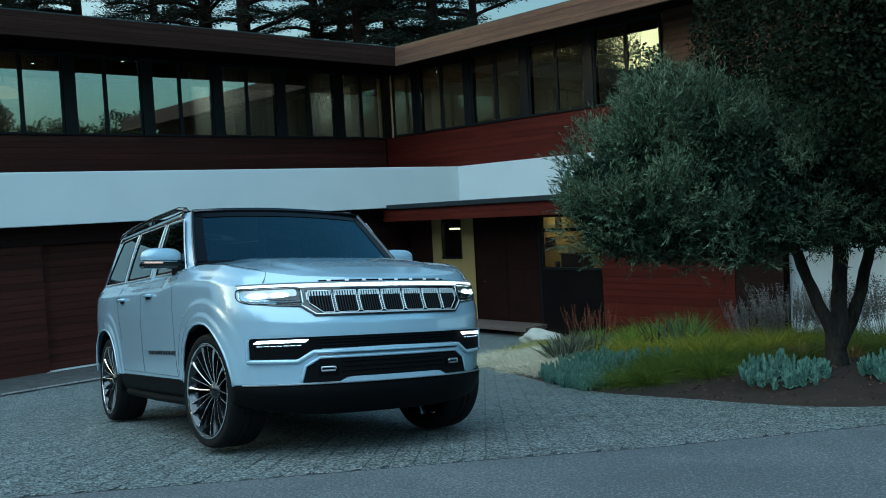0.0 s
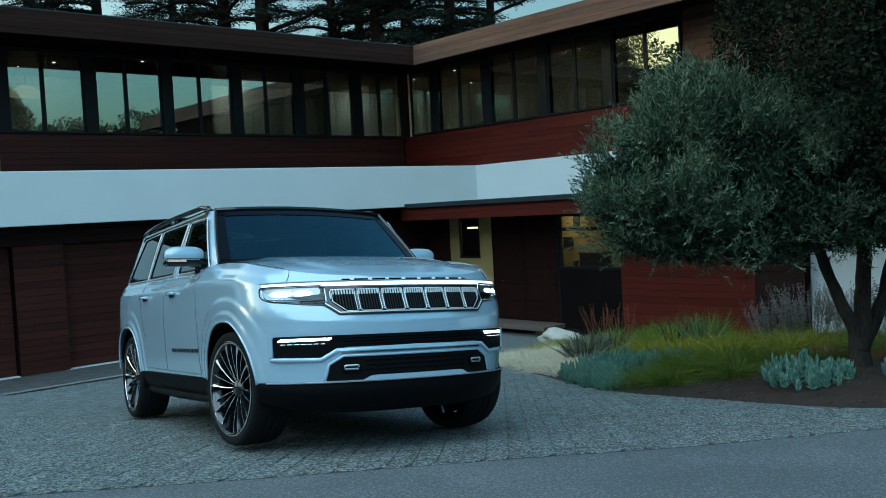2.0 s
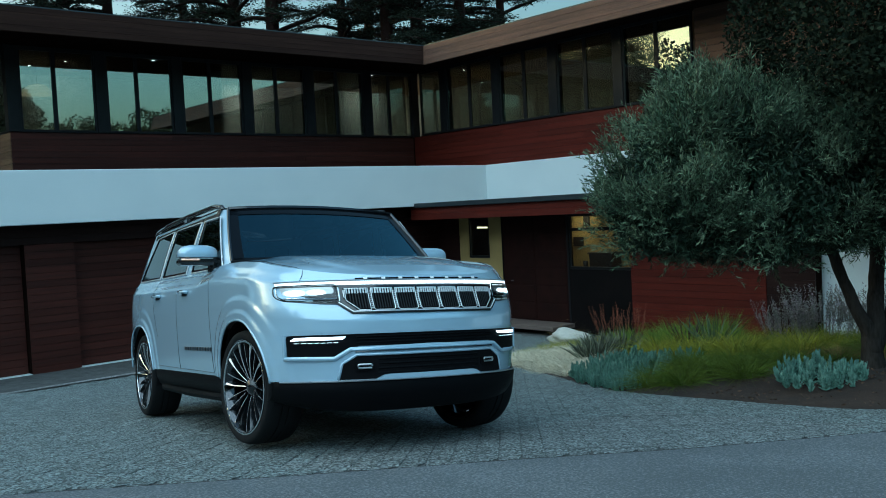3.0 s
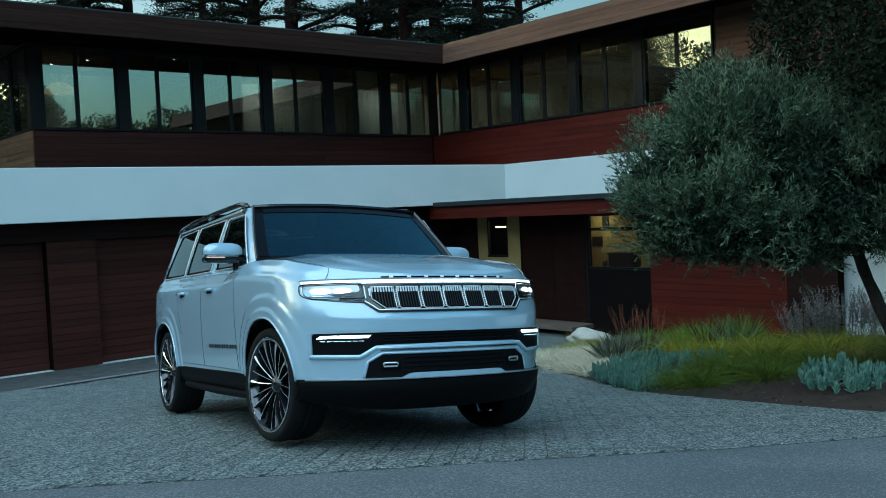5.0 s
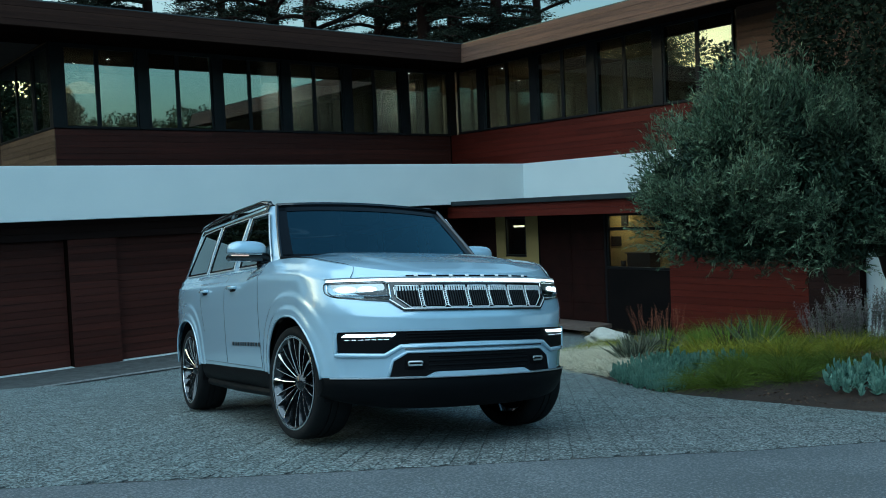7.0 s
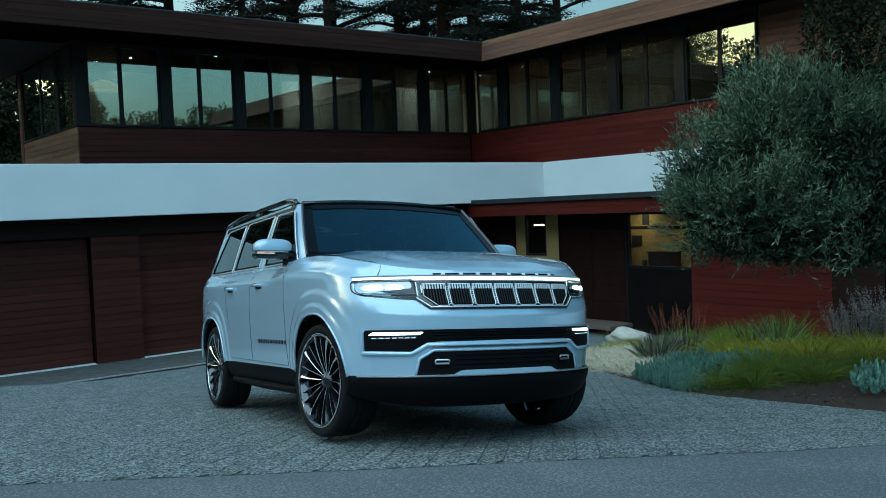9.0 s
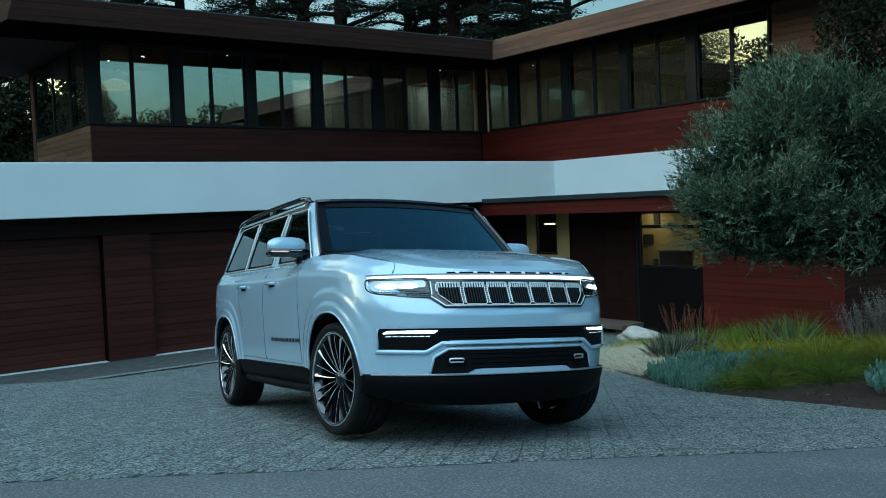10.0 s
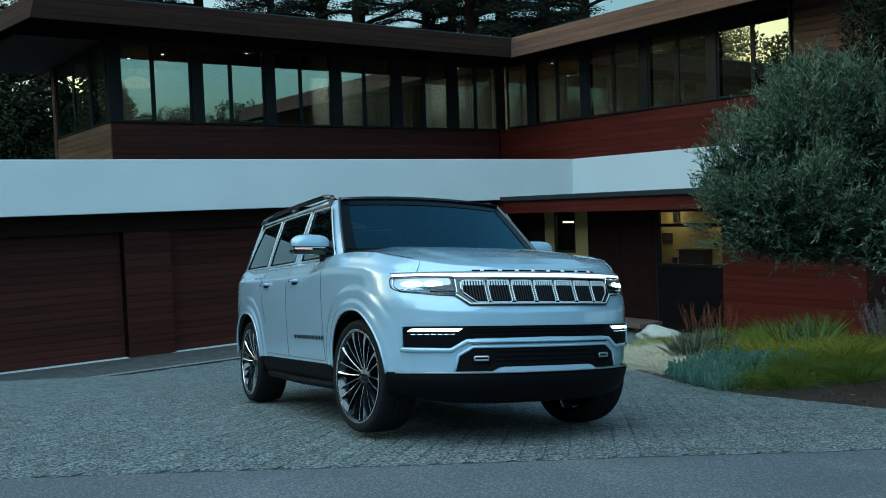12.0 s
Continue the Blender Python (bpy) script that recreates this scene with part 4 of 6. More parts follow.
def rounded(poly, r, n=4):
    """An outline with its corners turned to small arcs."""
    out = []
    for i, p in enumerate(poly):
        p, a, b = Vector(p), Vector(poly[i - 1]), Vector(poly[(i + 1) % len(poly)])
        k = min(r, (a - p).length * 0.45, (b - p).length * 0.45)
        p0, p1 = p + (a - p).normalized() * k, p + (b - p).normalized() * k
        for j in range(n + 1):
            u = j / n
            q = p0.lerp(p, u).lerp(p.lerp(p1, u), u)
            out.append((q.x, q.y))
    return out


# grille and lamp band
band = [(-0.935, 1.135), (0.935, 1.135), (0.93, 1.05), (0.90, 1.02), (0.70, 0.998), (0.615, 0.994), (0.535, 0.932), (-0.535, 0.932), (-0.615, 0.994), (-0.70, 0.998), (-0.90, 1.02), (-0.93, 1.05)]
part("lamp_band", nose_patch(band, 0.006, step=0.02, depth=0.02), M_GLOSS_BLACK, car, smooth=30)
part("band_trim", nose_line([(-0.935, 1.05), (-0.90, 1.018), (-0.70, 0.995), (-0.615, 0.990), (-0.535, 0.926), (0.535, 0.926), (0.615, 0.990), (0.70, 0.995), (0.90, 1.018), (0.935, 1.05)], 0.006, 0.010), M_GLOSS_BLACK, car)
part("light_bar", nose_patch([(-0.925, 1.136), (0.925, 1.136), (0.925, 1.114), (-0.925, 1.114)], 0.016, step=0.02, depth=0.012), M_BAR, car, "lit white light bar across the nose", smooth=30)
part("light_bar_trim", nose_line([(-0.93, 1.143), (0.93, 1.143)], 0.006, 0.012), M_SATIN, car)
for i in range(7):
    pitch = 1.145 / 7
    y0, y1 = -0.5725 + pitch * i + 0.010, -0.5725 + pitch * (i + 1) - 0.010
    zl, zt = 0.945, 1.088
    if i == 0:
        out = [(y0, zt), (y1, zt), (y1, zl), (y0 + 0.075, zl), (y0, zl + 0.065)]
    elif i == 6:
        out = [(y0, zt), (y1, zt), (y1, zl + 0.065), (y1 - 0.075, zl), (y0, zl)]
    else:
        out = [(y0, zt), (y1, zt), (y1, zl + 0.012), (y1 - 0.012, zl), (y0 + 0.012, zl), (y0, zl + 0.012)]
    slot = part("grille_slot", nose_patch(out, 0.010, step=0.015, depth=0.01), M_CAVITY, car, "dark grille opening in a bright frame", smooth=30)
    part("slot_frame", nose_line(out, 0.0034, 0.018, closed=True), M_BEAD, slot, "bright chrome frame")
    n = 8
    for k in range(n):
        y = y0 + (y1 - y0) * (k + 0.6) / (n + 0.2)
        zlo = zl + 0.012
        if (i == 0 and y < y0 + 0.08):
            zlo = zl + 0.075 * (1 - (y - y0) / 0.08) + 0.012
        if (i == 6 and y > y1 - 0.08):
            zlo = zl + 0.075 * (1 - (y1 - y) / 0.08) + 0.012
        part("grille_bar", tube(bmesh.new(), [nose_pt(y, zlo, 0.013), nose_pt(y, 1.062, 0.016)], 0.0042, 5), M_SLAT, slot)
        part("bar_cap", tube(bmesh.new(), [nose_pt(y, 1.055, 0.016), nose_pt(y, 1.086, 0.018)], 0.0055, 5), M_BEAD, slot, "bright bar tip")
for i in range(8):
    y = -0.5725 + 1.145 / 7 * i
    z0 = 0.945 if 0 < i < 7 else 1.02
    part("grille_divider", tube(bmesh.new(), [nose_pt(y, z0, 0.016), nose_pt(y, 1.09, 0.018)], 0.0020, 6), M_CAVITY, car)
    for k in range(9):
        z = z0 + 0.012 + (1.07 - z0) * k / 9
        part("divider_bead", tube(bmesh.new(), [nose_pt(y - 0.0035, z, 0.021), nose_pt(y + 0.0035, z, 0.021)], 0.0036, 6), M_BEAD, car)
part("grille_rim", nose_line([(-0.61, 1.0), (-0.532, 0.937), (0.532, 0.937), (0.61, 1.0)], 0.0048, 0.016), M_BEAD, car)

for s in (1, -1):
    shell = rounded([(s * 0.925, 1.110), (s * 0.598, 1.110), (s * 0.598, 1.000), (s * 0.70, 1.002), (s * 0.885, 1.020), (s * 0.925, 1.045)], 0.022)
    hl = part("headlamp", nose_patch(shell, 0.010, step=0.012, depth=0.004), M_GLOSS_BLACK, car, "lit projector headlamp behind a clear lens", smooth=30)
    bowl = rounded([(s * 0.912, 1.106), (s * 0.625, 1.106), (s * 0.625, 1.058), (s * 0.70, 1.048), (s * 0.88, 1.046), (s * 0.912, 1.056)], 0.014)
    part("reflector", nose_patch(bowl, 0.014, step=0.012, depth=0.004), M_LAMP_SHELL, hl, "bright silver lamp reflector", smooth=30)
    for yy, ww, hh_ in ((0.838, 0.050, 0.017), (0.726, 0.048, 0.016)):
        oval = [(s * (yy + ww * math.cos(a)), 1.068 + hh_ * math.sin(a)) for a in [math.tau * (k + 0.5) / 20 for k in range(20)]]
        part("projector", nose_patch(oval, 0.022, step=0.008, depth=0.008), M_PROJ, hl, "lit white projector", smooth=30)
        wide = [(s * (yy + ww * 1.25 * math.cos(a)), 1.068 + hh_ * 1.45 * math.sin(a)) for a in [math.tau * (k + 0.5) / 20 for k in range(20)]]
        part("projector_bezel", nose_patch(wide, 0.018, step=0.008, depth=0.006), M_BEAD, hl, smooth=30)
    part("lamp_bezel", nose_line(shell, 0.005, 0.018, closed=True), M_CHROME, hl, "bright chrome lamp surround")
    part("lamp_rim", nose_line([(y * 1.012, 1.056 + (z - 1.056) * 1.10) for y, z in shell], 0.007, 0.012, closed=True), M_GLOSS_BLACK, hl)
    part("lamp_blade", nose_line([(s * 0.895, 1.033), (s * 0.70, 1.022), (s * 0.615, 1.024)], 0.005, 0.020), M_CHROME, hl)
    part("lamp_fin", nose_patch([(s * 0.79, 1.046), (s * 0.64, 1.060), (s * 0.64, 1.030), (s * 0.74, 1.034)], 0.020, step=0.012, depth=0.006), M_GLOSS_BLACK, hl)
    part("lens", nose_patch([(s * 0.928, 1.110), (s * 0.59, 1.110), (s * 0.59, 0.999), (s * 0.70, 1.0), (s * 0.90, 1.022), (s * 0.928, 1.05)], 0.030, step=0.02, depth=0.0), M_LENS, hl).visible_shadow = False
    # fog lamp pocket
    pocket = [(s * 0.90, 0.79), (s * 0.50, 0.79), (s * 0.50, 0.70), (s * 0.55, 0.702), (s * 0.64, 0.648), (s * 0.895, 0.652)]
    pk = part("fog_lamp", nose_patch(rounded(pocket, 0.02), 0.004, step=0.012, depth=0.02), M_TRIM, car, "fog lamp pocket with a lit daytime strip", smooth=30)
    part("pocket_lip", nose_line([(s * 0.905, 0.792), (s * 0.902, 0.640), (s * 0.645, 0.634), (s * 0.552, 0.692), (s * 0.0, 0.700)], 0.016, -0.001, 8), M_PAINT, pk, smooth=50)
    part("daytime_strip", nose_patch([(s * 0.876, 0.775), (s * 0.585, 0.775), (s * 0.598, 0.757), (s * 0.878, 0.756)], 0.012, step=0.02, depth=0.008), M_DRL, pk, "lit white daytime running strip", smooth=30)
    for k in range(7):
        y = s * (0.85 - 0.035 * k)
        part("led", nose_patch([(y - 0.012, 0.7395), (y + 0.012, 0.7395), (y + 0.012, 0.737), (y - 0.012, 0.737)], 0.008, step=0.012, depth=0.003), M_BAR, pk)
    hook = rounded([(s * 0.43, 0.592), (s * 0.52, 0.592), (s * 0.515, 0.558), (s * 0.435, 0.558)], 0.012)
    part("tow_hook", nose_line([(y, z) for y, z in hook if z > 0.566], 0.0065, 0.026, 8), M_SATIN, car, "satin silver tow hook")
    part("tow_hook_plate", nose_patch([(s * 0.53, 0.60), (s * 0.41, 0.60), (s * 0.41, 0.548), (s * 0.53, 0.548)], 0.012, step=0.02, depth=0.01), M_TRIM, car)
part("upper_intake", nose_patch([(-0.52, 0.79), (0.52, 0.79), (0.52, 0.712), (-0.52, 0.712)], 0.003, step=0.03, depth=0.02), M_TRIM, car, smooth=30)
for z in (0.735, 0.755, 0.773):
    part("intake_bar", nose_line([(-0.52, z), (0.52, z)], 0.005, 0.004), M_TRIM, car)
part("bumper_groove", nose_line([(-0.53, 0.676), (0.53, 0.676)], 0.006, 0.004), M_GLOSS_BLACK, car)
part("bumper_blade", nose_line([(-0.545, 0.690), (0.545, 0.690)], 0.008, 0.010), M_PAINT, car)
lower = [(-0.515, 0.650), (0.515, 0.650), (0.60, 0.60), (0.625, 0.497), (-0.625, 0.497), (-0.60, 0.60)]
part("lower_intake", nose_patch(lower, 0.004, step=0.02, depth=0.02), M_CAVITY, car, smooth=30)
part("intake_rim", nose_line([(-0.628, 0.497), (-0.603, 0.602), (-0.517, 0.655), (0.517, 0.655), (0.603, 0.602), (0.628, 0.497)], 0.010, 0.003, 8), M_PAINT, car, smooth=True)
for z in (0.535, 0.565, 0.595, 0.625):
    part("intake_bar", nose_line([(-0.38, z), (0.38, z)], 0.007, 0.004), M_TRIM, car)
part("skid_strip", nose_patch([(-0.34, 0.524), (0.34, 0.524), (0.41, 0.490), (-0.41, 0.490)], 0.022, step=0.03, depth=0.02), M_PAINT, car, "pale blue skid strip", smooth=30)

# black valance, sills and underside
rows_v = []
for k, (z, inset) in enumerate(((0.492, 0.006), (0.45, -0.010), (0.40, 0.0), (0.34, 0.02), (0.285, 0.06), (0.275, 0.12))):
    row = []
    for i in range(-30, 31):
        y = 0.955 * math.sin(math.pi / 2 * i / 30)
        zz = z + (0.492 - z) * 0.42 * (abs(y) / 0.955) ** 4
        row.append((nose(y, zz) - inset, y, zz))
    rows_v.append(row)
part("valance", from_grid(rows_v), M_TRIM, car, "black lower bumper", smooth=40)
part("valance_strip", nose_line([(-0.93, 0.488), (0.93, 0.488)], 0.006, 0.012), M_SATIN, car)
for s in (1, -1):
    rows_s = []
    for z, y in ((0.495, 0.986), (0.47, 0.992), (0.42, 0.985), (0.36, 0.955), (0.33, 0.90)):
        rows_s.append([(x, s * y, z) for x in [-0.56 - (WB - 1.10) * i / 20 for i in range(21)]])
    part("sill", from_grid(rows_s), M_TRIM, car, "black lower sill", smooth=40)
    part("side_step", tube(bmesh.new(), [(-0.62, s * 0.93, 0.33), (-1.5, s * 0.95, 0.325), (-2.5, s * 0.93, 0.33)], 0.035, 8), M_TRIM, car)
part("underbody", boxed(-4.0, 0.62, -0.70, 0.70, 0.30, 0.75, bevel=0.05), M_CAVITY, car)
for ax, az, ar in ARCHES:
    for s in (1, -1):
        rows_w = []
        for i in range(25):
            px, pz = arch_pt(ax, az, ar + 0.004, math.radians(-12 + 204 * i / 24))
            rows_w.append([(px, s * y, pz) for y in (min(0.985, skin_y(px, max(pz, 0.5)) - 0.012), 0.74, 0.62)])
        part("wheel_arch_liner", from_grid(rows_w), M_CAVITY, car, smooth=True)
        bm = bmesh.new()
        ring = [arch_pt(ax, az, ar + 0.004, math.radians(-12 + 204 * i / 24)) for i in range(25)]
        bm.faces.new([bm.verts.new((px, s * 0.62, pz)) for px, pz in ring])
        part("wheel_arch_back", bm, M_CAVITY, car)
        edge = []
        for i in range(33):
            px, pz = arch_pt(ax, az, ar + 0.005, math.radians(6 + 168 * i / 32))
            edge.append((px, s * (skin_y(px, pz) + 0.016), pz))
        part("wheel_arch_edge", tube(bmesh.new(), edge, 0.009, 8), M_PAINT, car, smooth=True)

# doors: shut lines, handles, lettering
for s in (1, -1):
    def skin(x, z):
        return Vector((x, s * (half_width((z - ZB) / (top_z(x) - ZB)) + 0.0015), z))
    for line in ([(-0.76, 1.28), (-0.74, 1.1), (-0.72, 0.8), (-0.70, 0.52)], [(-1.72, 1.29), (-1.72, 0.9), (-1.70, 0.52)],
                 [(-2.58, 1.30), (-2.58, 1.12), (-2.52, 0.98), (-2.44, 0.80)], [(-0.70, 0.515), (-2.0, 0.525), (-2.5, 0.53)]):
        pts = []
        for (x0, z0), (x1, z1) in zip(line, line[1:]):
            for i in range(6):
                pts.append(skin(x0 + (x1 - x0) * i / 6, z0 + (z1 - z0) * i / 6))
        pts.append(skin(*line[-1]))
        part("shut_line", tube(bmesh.new(), pts, 0.0022, 5), M_SEAM, car)
    for x in (-1.45, -2.39):
        p = skin(x, 1.165)
        h = part("door_handle", tube(bmesh.new(), [p + Vector((0.10, 0, 0)), p + Vector((0.085, s * 0.028, 0.002)), p + Vector((0, s * 0.036, 0.004)), p + Vector((-0.085, s * 0.028, 0.002)), p + Vector((-0.10, 0, 0))], 0.014, 8), M_PAINT, car, smooth=True)
        part("handle_strip", tube(bmesh.new(), [p + Vector((0.085, s * 0.034, 0.012)), p + Vector((0, s * 0.044, 0.014)), p + Vector((-0.085, s * 0.034, 0.012))], 0.005, 6), M_CHROME, h, "bright chrome strip")
        part("handle_cup", boxed(p.x - 0.07, p.x + 0.07, p.y - 0.003, p.y + 0.003, p.z - 0.03, p.z + 0.012), M_TRIM, h)
    # the side lettering, as plain bars
    rnd = random.Random(5)
    x = -0.72
    while x > -1.50:
        wd = rnd.uniform(0.030, 0.048)
        p = skin(x - wd / 2, 0.695)
        part("letter_bar", boxed(x - wd, x, min(p.y, p.y + s * 0.006), max(p.y, p.y + s * 0.006), 0.680, 0.712, bevel=0.003), M_BADGE, car)
        x -= wd + 0.030
    # mirror
    bm = bmesh.new()
    bmesh.ops.create_uvsphere(bm, u_segments=24, v_segments=16, radius=1.0)
    for v_ in bm.verts:
        c = v_.co
        q = [math.copysign(abs(t) ** 0.62, t) for t in c]
        v_.co = Vector((-0.90 + 0.080 * q[0], s * (1.055 + 0.158 * q[1]), 1.425 + (0.092 if q[2] > 0 else 0.012) * q[2]))
    mi = part("mirror", bm, M_PAINT, car, "body-coloured door mirror with amber indicator", smooth=True)
    part("mirror_base", boxed(-0.965, -0.828, min(s * 0.90, s * 1.21), max(s * 0.90, s * 1.21), 1.355, 1.412, bevel=0.02), M_GLOSS_BLACK, mi)
    part("mirror_arm", boxed(-0.96, -0.86, min(s * 0.86, s * 0.96), max(s * 0.86, s * 0.96), 1.29, 1.375, bevel=0.015), M_GLOSS_BLACK, mi)
    part("indicator", boxed(-0.830, -0.812, min(s * 1.06, s * 1.20), max(s * 1.06, s * 1.20), 1.392, 1.400, bevel=0.002), M_AMBER, mi, "amber indicator strip")
    part("mirror_strip", boxed(-0.832, -0.816, min(s * 0.95, s * 1.205), max(s * 0.95, s * 1.205), 1.405, 1.412, bevel=0.002), M_CHROME, mi)
    part("mirror_glass", boxed(-0.982, -0.976, min(s * 0.94, s * 1.17), max(s * 0.94, s * 1.17), 1.39, 1.49), M_CHROME, mi)

# nose lettering, as plain bars on the bonnet lip
for i in range(8):
    y = -0.42 + 0.84 * i / 7
    part("letter_bar", nose_patch([(y - 0.012, 1.163), (y + 0.012, 1.163), (y + 0.012, 1.149), (y - 0.012, 1.149)], 0.026, step=0.014, depth=0.008), M_LETTER, car)
part("bonnet_slot", nose_line([(-0.48, 1.155), (0.48, 1.155)], 0.005, 0.008), M_CAVITY, car)


# ---- wheels ----
def wheel(steer, x, s):
    w_ = empty("wheel")
    w_.parent = car
    w_.matrix_local = Matrix.Translation((x, s * 0.845, TYRE + (0.034 if x > -1 and s < 0 else 0.014))) @ Matrix.Rotation(radians(steer) + (math.pi if s < 0 else 0.0), 4, "Z")
    return w_


def wheel_meshes():
    out = []
    def spin(prof, n, name, mat, smooth=True):
        bm = from_grid([[(r * math.cos(math.tau * k / n), y, r * math.sin(math.tau * k / n)) for k in range(n)] for r, y in prof], closed=True)
        out.append((name, bm, mat, smooth))
    R0 = 0.324
    spin([(R0 - 0.004, -0.125), (R0 + 0.012, -0.138), (0.372, -0.148), (0.391, -0.136), (0.399, -0.108), (TYRE, -0.06), (TYRE, -0.02), (TYRE - 0.007, -0.018), (TYRE - 0.007, -0.010), (TYRE, -0.008), (TYRE, 0.03), (TYRE - 0.007, 0.032), (TYRE - 0.007, 0.040), (TYRE, 0.042), (TYRE, 0.06), (0.399, 0.108), (0.391, 0.136), (0.372, 0.148), (R0 + 0.012, 0.138), (R0 - 0.004, 0.125)], 72, "tyre", M_RUBBER)
    spin([(R0 - 0.002, -0.12), (R0 - 0.03, -0.10), (R0 - 0.035, 0.05), (R0 - 0.022, 0.11), (R0 + 0.004, 0.135), (R0 + 0.010, 0.140), (R0 + 0.004, 0.142), (R0 - 0.008, 0.138), (R0 - 0.016, 0.120)], 72, "rim", M_BARREL)
    spin([(R0 + 0.006, 0.138), (R0 + 0.009, 0.143), (R0 + 0.002, 0.145), (R0 - 0.007, 0.142), (R0 - 0.009, 0.134)], 72, "rim_lip", M_CHROME)
    spin([(0.001, -0.03), (0.20, -0.02), (0.27, -0.02), (0.27, -0.05), (0.001, -0.06)], 48, "brake_disc", M_CAVITY)
    spin([(0.001, 0.108), (0.035, 0.106), (0.045, 0.096), (0.062, 0.085), (0.075, 0.06), (0.05, 0.0)], 32, "hub", M_GLOSS_BLACK)
    return out


def spoke(angle, broad):
    """A curved blade: black flanks, a machined bright edge that broadens towards the rim on every other one."""
    rows = []
    for i in range(13):
        u = i / 12
        r = 0.040 + (0.316 - 0.040) * u
        a = angle + (0.055 * u ** 2.2 if broad else -0.03 * u ** 1.5)
        half = (0.0030 + 0.0030 * u + 0.0055 * smoothstep(0.62, 0.98, u)) if broad else (0.0026 + 0.0016 * u + 0.002 * smoothstep(0.8, 1.0, u))
        y = 0.078 + 0.040 * math.sin(u * math.pi * 0.5) + 0.010 * u - (0.0 if broad else 0.006)
        c, sn = math.cos(a), math.sin(a)
        cx, cz, tx, tz = r * c, r * sn, -sn, c
        lean = 0.55 * half if broad else 0.0        # the bright face turns towards one side
        rows.append([(cx + tx * half * k, y + d - lean * k, cz + tz * half * k) for k, d in ((-1.0, -0.002), (-0.7, 0.004), (0.7, 0.004), (1.0, -0.002), (1.0 + 0.009 / half, -0.055), (-1.0 - 0.009 / half, -0.055))])
    bm = from_grid(rows, closed=True)
    for i, f in enumerate(bm.faces):
        f.material_index = 0 if i % 6 == 1 else 1
    return bm


SHARED = {}
for steer, x, s in ((7.0, -0.04, -1), (7.0, 0.03, 1), (0.0, -WB, -1), (0.0, -WB, 1)):
    w_ = wheel(steer, x, s)
    if not SHARED:
        for name, bm, mat, sm in wheel_meshes():
            SHARED[name] = part(name, bm, mat, w_, smooth=50).data
        for k in range(20):
            SHARED["spoke_%d" % k] = part("spoke", spoke(math.tau * k / 20, k % 2 == 0), M_ALLOY, w_, smooth=35).data
            SHARED["spoke_%d" % k].materials.append(M_GLOSS_BLACK)
    else:
        for key, me in SHARED.items():
            o = new("spoke" if key.startswith("spoke") else key, me)
            o.parent = w_

# cabin inside
part("dashboard", boxed(-1.25, -0.75, -0.72, 0.72, 1.02, 1.30, bevel=0.05), M_TRIM, car)
part("cabin_floor", boxed(-3.9, -0.75, -0.80, 0.80, 0.76, 0.80), M_TRIM, car)
for x in (-1.75, -2.75):
    for y in (-0.40, 0.40):
        seat = part("seat", boxed(x - 0.30, x + 0.22, y - 0.25, y + 0.25, 0.80, 1.02, bevel=0.05), M_LEATHER, car, "dark leather seat")
        bm = boxed(x - 0.36, x - 0.22, y - 0.24, y + 0.24, 1.00, 1.52, bevel=0.05)
        part("backrest", bm, M_LEATHER, seat)
        part("headrest", boxed(x - 0.36, x - 0.26, y - 0.13, y + 0.13, 1.55, 1.72, bevel=0.04), M_LEATHER, seat)
        for d in (-0.06, 0.06):
            part("headrest_post", tube(bmesh.new(), [(x - 0.31, y + d, 1.50), (x - 0.31, y + d, 1.57)], 0.008, 6), M_CHROME, seat)
part("steering_wheel", tube(bmesh.new(), [(-1.30 - 0.07 * math.sin(a), 0.40 + 0.19 * math.cos(a), 1.22 + 0.17 * math.sin(a)) for a in [math.tau * k / 24 for k in range(24)]], 0.016, 8, closed=True), M_LEATHER, car, smooth=True)
part("rear_mirror", boxed(-1.22, -1.18, -0.13, 0.13, 1.70, 1.77, bevel=0.015), M_TRIM, car)
part("camera_pod", boxed(-1.34, -1.20, -0.09, 0.09, 1.77, 1.84, bevel=0.02), M_TRIM, car)
for s in (1, -1):
    part("tail_lamp", boxed(-4.30, -3.98, min(s * 0.60, s * 0.80), max(s * 0.60, s * 0.80), 1.10, 1.24, bevel=0.02), plain("red_lamp_lens", (0.30, 0.01, 0.01), 0.15), car, "dark red tail lamp")
# ---- planting ----
def leafy(name, base, second, rough=0.55, scale=3.0, rand=0.35):
    return material(name, base, rough, second=second, scale=scale, fine=20, rand=rand, island=True, spec=0.12)


M_BARK = material("olive_bark", (0.060, 0.052, 0.045), 0.9, second=(0.020, 0.017, 0.015), spec=0.15, scale=5, fine=40, stretch=(1, 1, 0.25), bump=1.0, bump_scale=30)
M_OLIVE = leafy("olive_leaf", (0.043, 0.080, 0.045), (0.165, 0.208, 0.128), 0.45, rand=0.65)
# inner olive leaves, darkened in colour to stand in for the crown's shade
M_OLIVE_SHADE = leafy("shaded_olive_leaf", (0.016, 0.030, 0.018), (0.030, 0.046, 0.030), 0.5, rand=0.4)
M_BLUE = leafy("blue_succulent", (0.215, 0.34, 0.27), (0.13, 0.235, 0.185), 0.6, rand=0.2)
M_GRASS = leafy("meadow_grass", (0.33, 0.30, 0.028), (0.13, 0.165, 0.018), rand=0.5)
M_GRASS_DARK = leafy("soft_grass", (0.075, 0.115, 0.015), (0.13, 0.16, 0.022), rand=0.45)
M_GRASS_FRESH = leafy("fresh_grass", (0.10, 0.17, 0.025), (0.16, 0.21, 0.035), rand=0.4)
